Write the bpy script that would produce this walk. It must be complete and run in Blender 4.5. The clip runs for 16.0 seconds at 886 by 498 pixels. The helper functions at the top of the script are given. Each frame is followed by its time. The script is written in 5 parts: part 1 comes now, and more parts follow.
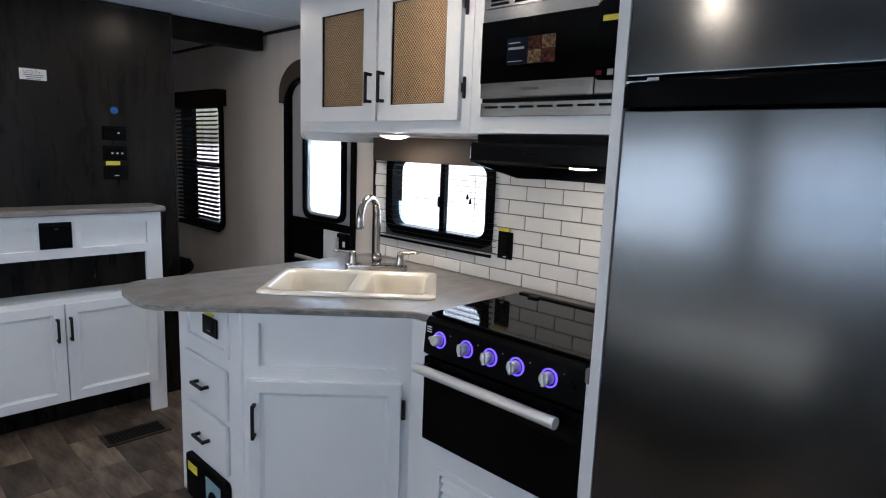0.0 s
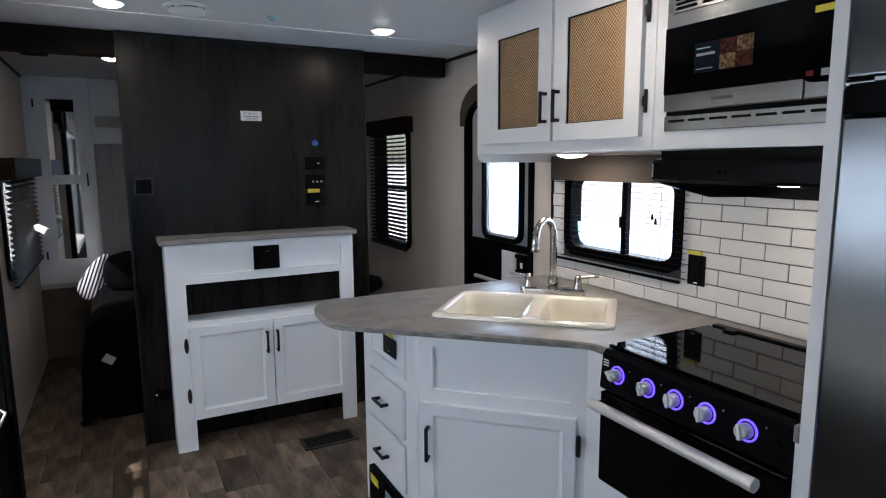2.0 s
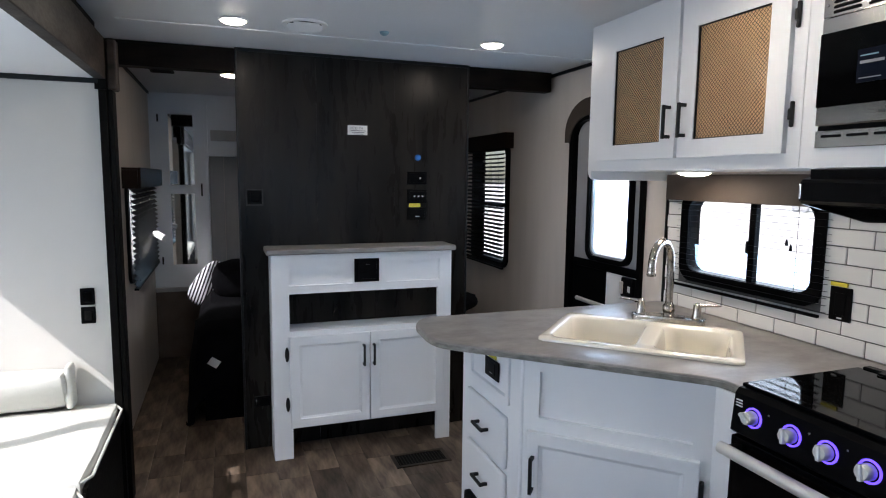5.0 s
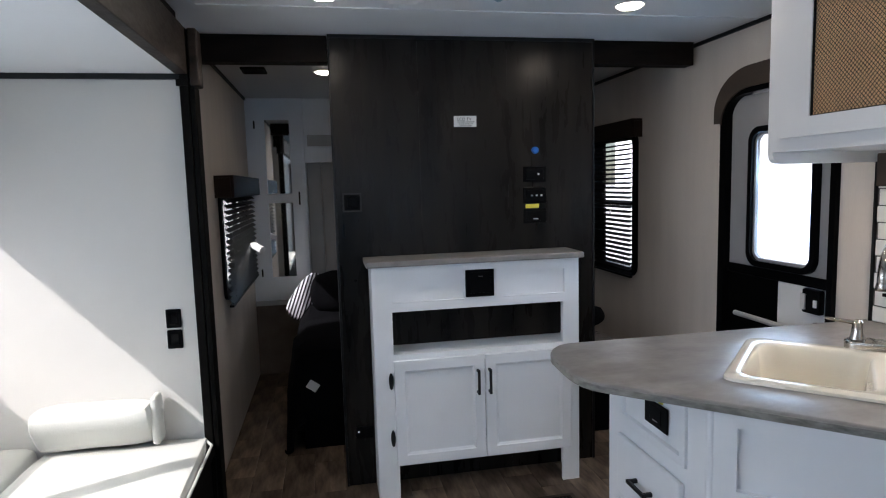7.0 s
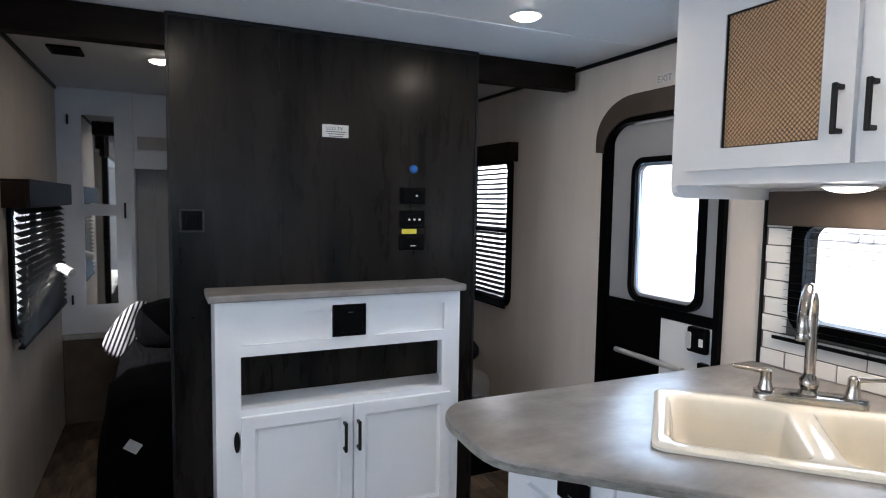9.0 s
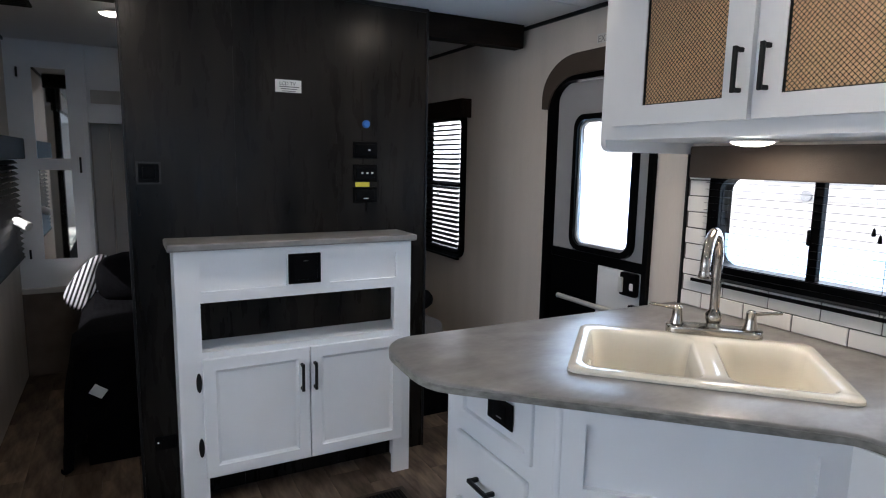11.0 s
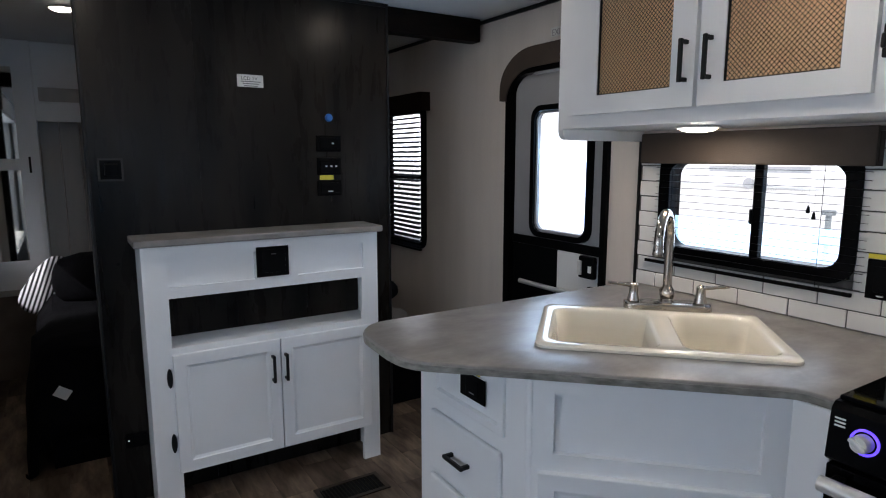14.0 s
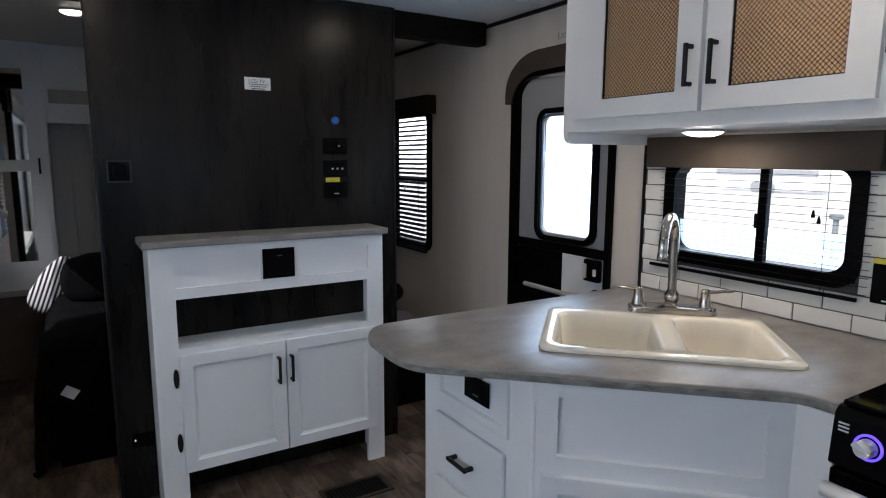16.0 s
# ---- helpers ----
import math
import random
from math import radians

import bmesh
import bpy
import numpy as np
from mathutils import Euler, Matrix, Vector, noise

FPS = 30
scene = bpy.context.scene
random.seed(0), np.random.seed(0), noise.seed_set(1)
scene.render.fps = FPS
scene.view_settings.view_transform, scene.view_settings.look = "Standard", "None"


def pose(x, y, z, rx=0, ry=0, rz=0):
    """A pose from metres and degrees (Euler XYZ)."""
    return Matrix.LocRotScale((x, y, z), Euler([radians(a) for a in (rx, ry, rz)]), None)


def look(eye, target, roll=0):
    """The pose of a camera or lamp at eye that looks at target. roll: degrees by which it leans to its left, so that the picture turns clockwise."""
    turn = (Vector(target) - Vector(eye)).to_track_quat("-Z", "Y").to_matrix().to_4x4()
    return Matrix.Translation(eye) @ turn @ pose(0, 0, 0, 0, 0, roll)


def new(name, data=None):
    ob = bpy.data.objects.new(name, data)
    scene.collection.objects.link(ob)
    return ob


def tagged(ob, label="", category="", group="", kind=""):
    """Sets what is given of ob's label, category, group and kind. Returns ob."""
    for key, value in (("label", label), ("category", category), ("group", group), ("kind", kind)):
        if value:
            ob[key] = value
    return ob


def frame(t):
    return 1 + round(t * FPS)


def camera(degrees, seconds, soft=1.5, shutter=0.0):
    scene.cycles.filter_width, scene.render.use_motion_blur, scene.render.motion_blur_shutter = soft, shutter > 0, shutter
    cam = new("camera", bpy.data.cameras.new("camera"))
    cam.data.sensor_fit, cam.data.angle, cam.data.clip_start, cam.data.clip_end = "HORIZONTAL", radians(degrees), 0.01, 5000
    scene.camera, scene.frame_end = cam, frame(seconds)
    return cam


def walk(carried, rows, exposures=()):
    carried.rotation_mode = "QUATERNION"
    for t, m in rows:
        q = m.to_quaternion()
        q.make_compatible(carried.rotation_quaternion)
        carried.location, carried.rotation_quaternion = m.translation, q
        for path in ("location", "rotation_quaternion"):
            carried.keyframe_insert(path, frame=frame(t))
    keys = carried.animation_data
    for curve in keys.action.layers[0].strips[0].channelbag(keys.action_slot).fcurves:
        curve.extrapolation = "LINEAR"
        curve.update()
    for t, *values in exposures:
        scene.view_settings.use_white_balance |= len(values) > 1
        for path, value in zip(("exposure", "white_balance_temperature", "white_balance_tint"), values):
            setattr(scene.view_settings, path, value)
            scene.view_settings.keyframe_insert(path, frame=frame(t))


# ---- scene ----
cam = camera(72.5, 16.0, soft=1.1)
PATH = [
    (0, (0.115, 0.322, 1.461), (1.527, 1.701, 1.137), 2.2),
    (0.5, (0.11, 0.33, 1.461), (1.516, 1.711, 1.121), 2.1),
    (1, (0.098, 0.351, 1.44), (1.439, 1.792, 1.089), 1.5),
    (1.5, (0.154, 0.373, 1.487), (1.373, 1.925, 1.159), 0.7),
    (2, (0.193, 0.349, 1.49), (1.119, 2.098, 1.202), -0.4),
    (2.5, (0.208, 0.324, 1.497), (0.975, 2.158, 1.278), -0.5),
    (3, (0.201, 0.316, 1.502), (0.872, 2.192, 1.323), -0.3),
    (3.2, (0.189, 0.314, 1.502), (0.865, 2.189, 1.338), -0.0),
    (5.3, (0.137, 0.53, 1.479), (0.811, 2.398, 1.244), 0.7),
    (5.5, (0.121, 0.588, 1.491), (0.824, 2.448, 1.272), 0.8),
    (6, (0.069, 0.716, 1.457), (0.69, 2.61, 1.288), -1.3),
    (6.5, (0.089, 0.811, 1.427), (0.565, 2.739, 1.192), -2.3),
    (7, (0.183, 0.938, 1.445), (0.551, 2.893, 1.232), -1.6),
    (7.5, (0.263, 1.016, 1.438), (0.608, 2.977, 1.25), -0.3),
    (8, (0.274, 1.108, 1.437), (0.828, 3.015, 1.201), 0.9),
    (8.5, (0.222, 1.253, 1.465), (0.938, 3.11, 1.272), 1.3),
    (9, (0.199, 1.324, 1.458), (1.036, 3.134, 1.302), 0.9),
    (9.5, (0.205, 1.335, 1.434), (1.108, 3.111, 1.261), 0.6),
    (10, (0.232, 1.281, 1.447), (1.142, 3.043, 1.182), 0.4),
    (10.2, (0.239, 1.233, 1.453), (1.128, 3.006, 1.191), 1.6),
    (12.3, (0.124, 1.14, 1.419), (1.116, 2.834, 1.04), -0.3),
    (12.5, (0.127, 1.139, 1.422), (1.101, 2.841, 1.03), -0.4),
    (13, (0.144, 1.122, 1.428), (1.164, 2.805, 1.071), 0.1),
    (13.5, (0.135, 1.115, 1.424), (1.229, 2.762, 1.123), 0.3),
    (14, (0.133, 1.115, 1.426), (1.183, 2.789, 1.121), 0.0),
    (14.5, (0.125, 1.11, 1.429), (1.179, 2.786, 1.146), 0.1),
    (15, (0.112, 1.113, 1.42), (1.13, 2.81, 1.129), 0.1),
    (15.5, (0.126, 1.11, 1.423), (1.117, 2.816, 1.094), 0.1),
    (16, (0.13, 1.106, 1.429), (1.165, 2.791, 1.131), 0.2),
]
walk(cam, [(t, look(eye, target, roll)) for t, eye, target, roll in PATH], exposures=[(0.0, 0.32, 6150, 13), (1.5, 0.32, 6150, 13), (3.2, 0.50, 6150, 13), (5.5, 0.46, 6150, 13), (6.5, 0.34, 6150, 13), (7.0, 0.38, 6150, 13), (8.0, 0.42, 6150, 13), (8.5, 0.56, 6150, 13), (9.2, 0.78, 6150, 13), (10.2, 0.66, 6150, 13), (12.3, 0.0, 6150, 13), (16.0, 0.02, 6150, 13)])

# ---- light ----
SUN_WAY = Vector((1.0, 0.48, -1.07)).normalized()
world = bpy.data.worlds.new("world")
scene.world = world
world.use_nodes = True
wn = world.node_tree
sky = wn.nodes.new("ShaderNodeTexSky")
sky.sky_type, sky.sun_disc = "NISHITA", False
sky.sun_elevation = math.asin(-SUN_WAY.z)
sky.sun_rotation = math.atan2(-SUN_WAY.x, -SUN_WAY.y)
wn.links.new(sky.outputs[0], wn.nodes["Background"].inputs[0])
wn.nodes["Background"].inputs[1].default_value = 0.075


def lamp(name, kind, m, power, colour, **more):
    data = bpy.data.lights.new(name, kind)
    data.energy, data.color = power, colour
    for key, value in more.items():
        if key == "size":
            data.size = value
        elif key == "size_y":
            data.shape, data.size_y = "RECTANGLE", value
        elif key == "angle":
            data.angle = value
        elif key == "disk":
            data.shape, data.size = "DISK", value
    ob = new(name, data)
    ob.matrix_world = m
    return ob


lamp("sun", "SUN", look((0, 0, 0), SUN_WAY), 5.0, (1.0, 0.95, 0.88), angle=radians(0.5))
DAY = (0.43, 0.70, 1.0)
SLIDE_DAY = (0.66, 0.83, 1.0)
lamp("slide_window_daylight", "AREA", look((-1.22, 2.20, 1.22), (0.5, 2.20, 1.10)), 5.4, SLIDE_DAY, size=1.0, size_y=0.6)
lamp("second_slide_window_daylight", "AREA", look((-1.22, 0.93, 1.25), (0.5, 0.93, 1.12)), 3.3, DAY, size=1.0, size_y=0.6)
lamp("rear_window_daylight", "AREA", look((0.85, -2.14, 1.35), (0.85, 0.0, 1.15)), 8.2, DAY, size=1.4, size_y=0.7)
lamp("kitchen_window_daylight", "AREA", look((2.115, 2.30, 1.22), (0.5, 2.30, 1.0)), 1.0, DAY, size=0.62, size_y=0.32)
lamp("door_window_daylight", "AREA", look((2.12, 3.24, 1.36), (0.5, 3.24, 1.2)), 2.7, DAY, size=0.36, size_y=0.55)


# ---- materials ----
def nodes_of(name):
    m = bpy.data.materials.new(name)
    m.use_nodes = True
    return m, m.node_tree, m.node_tree.nodes["Principled BSDF"]


def mat(name, colour, rough=0.5, metal=0.0, var=0.08, scale=6.0, stretch=(1, 1, 1), bump=0.05, bump_scale=120.0,
        rough_var=0.08, coat=0.0, second=None, random=0.0, spec=0.5, brushed=0.0, grain=0.0):
    """Principled surface with two scales of noise in colour, roughness and relief."""
    m, t, b = nodes_of(name)
    n, l = t.nodes.new, t.links.new
    co = n("ShaderNodeTexCoord")
    mp = n("ShaderNodeMapping")
    mp.inputs["Scale"].default_value = stretch
    l(co.outputs["Object"], mp.inputs[0])
    big, fine = n("ShaderNodeTexNoise"), n("ShaderNodeTexNoise")
    big.inputs["Scale"].default_value, big.inputs["Detail"].default_value = scale, 4
    fine.inputs["Scale"].default_value, fine.inputs["Detail"].default_value = bump_scale, 3
    l(mp.outputs[0], big.inputs[0])
    l(mp.outputs[0], fine.inputs[0])
    ramp = n("ShaderNodeValToRGB")
    c2 = second or [c * (1 - var) for c in colour]
    c1 = colour if second else [min(1, c * (1 + var)) for c in colour]
    ramp.color_ramp.elements[0].position, ramp.color_ramp.elements[1].position = 0.3, 0.7
    ramp.color_ramp.elements[0].color, ramp.color_ramp.elements[1].color = (*c2, 1), (*c1, 1)
    l(big.outputs[0], ramp.inputs[0])
    out = ramp.outputs[0]
    if grain:
        thin, deep, tint = n("ShaderNodeTexNoise"), n("ShaderNodeMapRange"), n("ShaderNodeHueSaturation")
        thin.inputs["Scale"].default_value, thin.inputs["Detail"].default_value, thin.inputs["Roughness"].default_value = bump_scale * 0.6, 6, 0.7
        deep.inputs["From Min"].default_value, deep.inputs["From Max"].default_value = 0.3, 0.7
        deep.inputs["To Min"].default_value, deep.inputs["To Max"].default_value = 1 - grain, 1 + grain
        l(mp.outputs[0], thin.inputs[0])
        l(thin.outputs[0], deep.inputs[0])
        l(deep.outputs[0], tint.inputs["Value"])
        l(out, tint.inputs["Color"])
        out = tint.outputs[0]
    if random:
        info = n("ShaderNodeObjectInfo")
        hsv = n("ShaderNodeHueSaturation")
        rng = n("ShaderNodeMapRange")
        rng.inputs["To Min"].default_value, rng.inputs["To Max"].default_value = 1 - random, 1 + random
        l(info.outputs["Random"], rng.inputs[0])
        l(rng.outputs[0], hsv.inputs["Value"])
        l(out, hsv.inputs["Color"])
        out = hsv.outputs[0]
    l(out, b.inputs["Base Color"])
    rr = n("ShaderNodeMapRange")
    rr.inputs["To Min"].default_value, rr.inputs["To Max"].default_value = max(0.02, rough - rough_var), min(1, rough + rough_var)
    l(fine.outputs[0], rr.inputs[0])
    l(rr.outputs[0], b.inputs["Roughness"])
    if bump:
        bp = n("ShaderNodeBump")
        bp.inputs["Strength"].default_value, bp.inputs["Distance"].default_value = bump, 0.004
        l(fine.outputs[0], bp.inputs["Height"])
        l(bp.outputs[0], b.inputs["Normal"])
    if brushed:
        tan = n("ShaderNodeTangent")
        tan.direction_type, tan.axis = "RADIAL", "Z"
        l(tan.outputs[0], b.inputs["Tangent"])
        b.inputs["Anisotropic"].default_value, b.inputs["Anisotropic Rotation"].default_value = brushed, 0.25
    b.inputs["Metallic"].default_value = metal
    b.inputs["Coat Weight"].default_value = coat
    b.inputs["Specular IOR Level"].default_value = spec
    return m


def sun_stripes(name, pale, dark, scale, lean):
    """Woven cloth with sunlight through blind slats painted in as even stripes that lean from the upright."""
    m, t, b = nodes_of(name)
    n, l = t.nodes.new, t.links.new
    co, mp, wave, ramp, fine, bp = (n(k) for k in ("ShaderNodeTexCoord", "ShaderNodeMapping", "ShaderNodeTexWave", "ShaderNodeValToRGB", "ShaderNodeTexNoise", "ShaderNodeBump"))
    wave.bands_direction = "X"
    wave.inputs["Scale"].default_value, wave.inputs["Distortion"].default_value = scale, 0.35
    mp.inputs["Rotation"].default_value = (0, lean, 0)
    fine.inputs["Scale"].default_value = 400
    ramp.color_ramp.elements[0].position, ramp.color_ramp.elements[1].position = 0.42, 0.58
    ramp.color_ramp.elements[0].color, ramp.color_ramp.elements[1].color = (*dark, 1), (*pale, 1)
    l(co.outputs["Object"], mp.inputs[0])
    l(mp.outputs[0], wave.inputs[0])
    l(co.outputs["Object"], fine.inputs[0])
    l(wave.outputs[1], ramp.inputs[0])
    l(ramp.outputs[0], b.inputs["Base Color"])
    bp.inputs["Strength"].default_value, bp.inputs["Distance"].default_value = 0.3, 0.002
    l(fine.outputs[0], bp.inputs["Height"])
    l(bp.outputs[0], b.inputs["Normal"])
    b.inputs["Roughness"].default_value = 0.85
    return m


def glow(name, colour, strength):
    m, t, b = nodes_of(name)
    b.inputs["Base Color"].default_value = (*colour, 1)
    b.inputs["Emission Color"].default_value = (*colour, 1)
    b.inputs["Emission Strength"].default_value = strength
    return m


def glass(name, rough=0.0, tint=(1, 1, 1)):
    m, t, b = nodes_of(name)
    b.inputs["Base Color"].default_value = (*tint, 1)
    b.inputs["Roughness"].default_value = rough
    b.inputs["Transmission Weight"].default_value = 1.0
    b.inputs["IOR"].default_value = 1.45
    return m


WHITE = mat("white_cabinet_paint", (0.755, 0.770, 0.795), 0.36, var=0.03, scale=3, bump=0.05, bump_scale=90)
WALL = mat("wallboard_cream", (0.63, 0.565, 0.51), 0.6, var=0.06, scale=2.5, stretch=(3, 3, 0.4), bump=0.08, bump_scale=160, grain=0.03)
SLIDE_WALL = mat("slide_wallboard_white", (0.53, 0.515, 0.485), 0.55, var=0.03, scale=2, bump=0.06, bump_scale=150)
CEIL = mat("ceiling_panel", (0.70, 0.71, 0.72), 0.45, var=0.03, scale=1.5, bump=0.04, bump_scale=80)
DARK_WOOD = mat("charcoal_wood_panel", (0.0200, 0.0166, 0.0140), 0.30, spec=0.13, scale=1.7, stretch=(4, 4, 0.7), bump=0.24, bump_scale=8,
                second=(0.0025, 0.0022, 0.0019), rough_var=0.16, grain=0.14)
BEAM_WOOD = mat("dark_stained_trim", (0.012, 0.008, 0.006), 0.55, spec=0.08, scale=6, stretch=(1, 1, 4), second=(0.004, 0.0028, 0.0022), bump=0.15, bump_scale=40)
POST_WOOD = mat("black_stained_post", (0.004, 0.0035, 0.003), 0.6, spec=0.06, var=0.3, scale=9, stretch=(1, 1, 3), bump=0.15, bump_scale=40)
FASCIA_WOOD = mat("brown_stained_fascia", (0.050, 0.036, 0.028), 0.5, spec=0.2, scale=5, stretch=(2, 1, 3), second=(0.010, 0.007, 0.005), bump=0.25, bump_scale=30)
BROWN = mat("valance_brown", (0.060, 0.046, 0.037), 0.6, spec=0.25, var=0.1, scale=8, bump=0.12, bump_scale=200)
DARK_BROWN = mat("dark_brown_valance", (0.017, 0.010, 0.007), 0.6, spec=0.08, var=0.2, scale=8, bump=0.12, bump_scale=200)
BLACK = mat("black_plastic", (0.002, 0.002, 0.0023), 0.36, spec=0.05, var=0.15, scale=10, bump=0.04, bump_scale=200)
BLACK_METAL = mat("matt_black_metal", (0.006, 0.006, 0.0065), 0.45, spec=0.3, var=0.15, scale=20, bump=0.03)
BLACK_GLASS = mat("black_glass", (0.002, 0.002, 0.0022), 0.05, spec=0.09, var=0.1, scale=3, bump=0.0, rough_var=0.03)
HOOD = mat("gloss_black_enamel", (0.004, 0.004, 0.0045), 0.14, spec=0.07, var=0.1, scale=8, bump=0.0, rough_var=0.02)
REGISTER = mat("dull_brown_metal", (0.012, 0.009, 0.007), 0.6, spec=0.1, var=0.2, scale=20)
VOID = mat("dark_recess", (0.006, 0.006, 0.006), 0.8, spec=0.1, var=0.2)
COUNTER = mat("grey_stone_laminate", (0.262, 0.248, 0.240), 0.36, spec=0.5, scale=9, stretch=(0.9, 1.5, 1), second=(0.160, 0.150, 0.146), bump=0.01, bump_scale=40, rough_var=0.06, grain=0.10)
EDGE_BAND = mat("mottled_edge_laminate", (0.26, 0.255, 0.235), 0.4, spec=0.4, scale=26, stretch=(1, 1, 2.5), second=(0.115, 0.112, 0.100), bump=0.05, bump_scale=60, grain=0.15)
TILE = mat("white_glazed_tile", (0.72, 0.71, 0.69), 0.16, var=0.03, scale=4, bump=0.03, bump_scale=30, random=0.035, coat=0.3)
GROUT = mat("dark_grout", (0.10, 0.095, 0.09), 0.9, var=0.15, scale=30)
STEEL = mat("brushed_steel", (0.70, 0.69, 0.67), 0.15, 1.0, brushed=0.6, var=0.04, scale=3, stretch=(1, 1, 80), bump=0.012, bump_scale=30, rough_var=0.04)
FRIDGE_STEEL = mat("fridge_steel", (0.150, 0.156, 0.160), 0.18, 1.0, brushed=0.5, var=0.06, scale=1.2, stretch=(1, 1, 60), bump=0.004, bump_scale=30, rough_var=0.03)
NICKEL = mat("brushed_nickel", (0.46, 0.415, 0.365), 0.20, 1.0, var=0.03, bump=0.01, rough_var=0.05)
CHROME = mat("chrome", (0.75, 0.75, 0.76), 0.10, 1.0, var=0.02, bump=0.0, rough_var=0.03)
SILVER = mat("satin_aluminium", (0.66, 0.65, 0.63), 0.38, 0.5, var=0.03, bump=0.01)
CREAM = mat("cream_enamel", (0.745, 0.705, 0.615), 0.10, var=0.02, scale=3, bump=0.0, rough_var=0.04, coat=0.5)
LEATHER = mat("off_white_vinyl", (0.50, 0.50, 0.465), 0.5, var=0.04, scale=5, bump=0.2, bump_scale=150)
PIPING = mat("dark_piping", (0.05, 0.05, 0.05), 0.6)
BLACK_CLOTH = mat("black_bedspread", (0.003, 0.003, 0.004), 0.9, spec=0.05, var=0.3, scale=12, bump=0.4, bump_scale=60)
PLATFORM = mat("brown_fabric_base", (0.12, 0.092, 0.072), 0.8, var=0.15, scale=10, bump=0.2)
PLANK = mat("weathered_vinyl_plank", (0.190, 0.140, 0.103), 0.45, spec=0.22, scale=3.0, stretch=(6.0, 1.4, 1), second=(0.028, 0.019, 0.013), bump=0.12, bump_scale=18, random=0.5, rough_var=0.12, grain=0.14)
GAP = mat("plank_gap", (0.05, 0.036, 0.027), 0.8)
GOLD_CLOTH = mat("tan_backing", (0.88, 0.56, 0.31), 0.6, coat=0.7, var=0.06, scale=60, bump=0.1)
PAPER = mat("white_paper", (0.75, 0.75, 0.74), 0.6, var=0.02)
INK = mat("black_ink", (0.02, 0.02, 0.02), 0.6)
GREY_INK = mat("grey_ink", (0.09, 0.09, 0.09), 0.6)
YELLOW = mat("yellow_sticker", (0.65, 0.55, 0.04), 0.5, var=0.03)
BLUE = mat("blue_plastic", (0.02, 0.13, 0.45), 0.4, var=0.05)
PALE_BLUE = mat("pale_blue_label", (0.22, 0.36, 0.42), 0.4, var=0.1)
RED = mat("red_label", (0.12, 0.010, 0.012), 0.5, spec=0.1)
FOOD_A = mat("food_photo_brown", (0.085, 0.026, 0.016), 0.35, spec=0.06, scale=95, second=(0.006, 0.004, 0.004), grain=0.4)
FOOD_B = mat("food_photo_pale", (0.22, 0.15, 0.08), 0.35, spec=0.06, scale=85, second=(0.012, 0.006, 0.005), grain=0.4)
PRINT = mat("dull_white_print", (0.28, 0.28, 0.28), 0.5, spec=0.2)
NAVY = mat("navy_print", (0.003, 0.005, 0.012), 0.35, spec=0.06)
GREY_DOOR = mat("grey_door_skin", (0.30, 0.30, 0.31), 0.45, var=0.04, scale=4)
WHITE_PLASTIC = mat("white_plastic", (0.75, 0.75, 0.75), 0.35, var=0.02)
BEAD = mat("grey_headboard_panel", (0.42, 0.40, 0.38), 0.6, var=0.06, scale=4, stretch=(4, 4, 0.6))
MIRROR = mat("mirror_silver", (0.86, 0.87, 0.87), 0.03, 1.0, var=0.01, bump=0.0, rough_var=0.01)
# pale bands paint sun between the blind slats, dark bands their shade
SUN_STRIPED = sun_stripes("sun_striped_cushion_cloth", (0.60, 0.58, 0.62), (0.006, 0.006, 0.008), 14.3, radians(-20))
GLASS = glass("clear_glass")
FROST = glass("frosted_glass", 0.45)
LED = glow("led_diffuser", (1.0, 0.87, 0.68), 17.0)
VIOLET = glow("violet_led", (0.14, 0.07, 1.0), 1.4)
GREEN_DOT = glow("indicator_led", (0.9, 0.95, 1.0), 2.5)
GRAVEL = mat("pale_gravel", (0.66, 0.65, 0.63), 0.9, var=0.15, scale=2, bump=0.3, bump_scale=30)
OUT_WHITE = mat("trailer_white", (0.88, 0.88, 0.87), 0.4, var=0.04)
OUT_GREY = mat("trailer_grey", (0.34, 0.35, 0.37), 0.5, var=0.1)
def film_wrap(name, clear):
    m, t, b = nodes_of(name)
    b.inputs["Base Color"].default_value = (0.55, 0.56, 0.58, 1)
    b.inputs["Roughness"].default_value = 0.15
    mix, thin = t.nodes.new("ShaderNodeMixShader"), t.nodes.new("ShaderNodeBsdfTransparent")
    mix.inputs[0].default_value = clear
    out = [n for n in t.nodes if n.type == "OUTPUT_MATERIAL"][0]
    t.links.new(b.outputs[0], mix.inputs[1])
    t.links.new(thin.outputs[0], mix.inputs[2])
    t.links.new(mix.outputs[0], out.inputs["Surface"])
    return m


WRAP = film_wrap("clear_wrap", 0.78)


# ---- mesh helpers ----
ORIGIN = {}


def thing(name, at, label="", category="", group="", kind=""):
    ob = new(name)
    ob.empty_display_size = 0.05
    ob.location = at
    ORIGIN[ob] = Vector(at)
    return tagged(ob, label, category, group, kind)


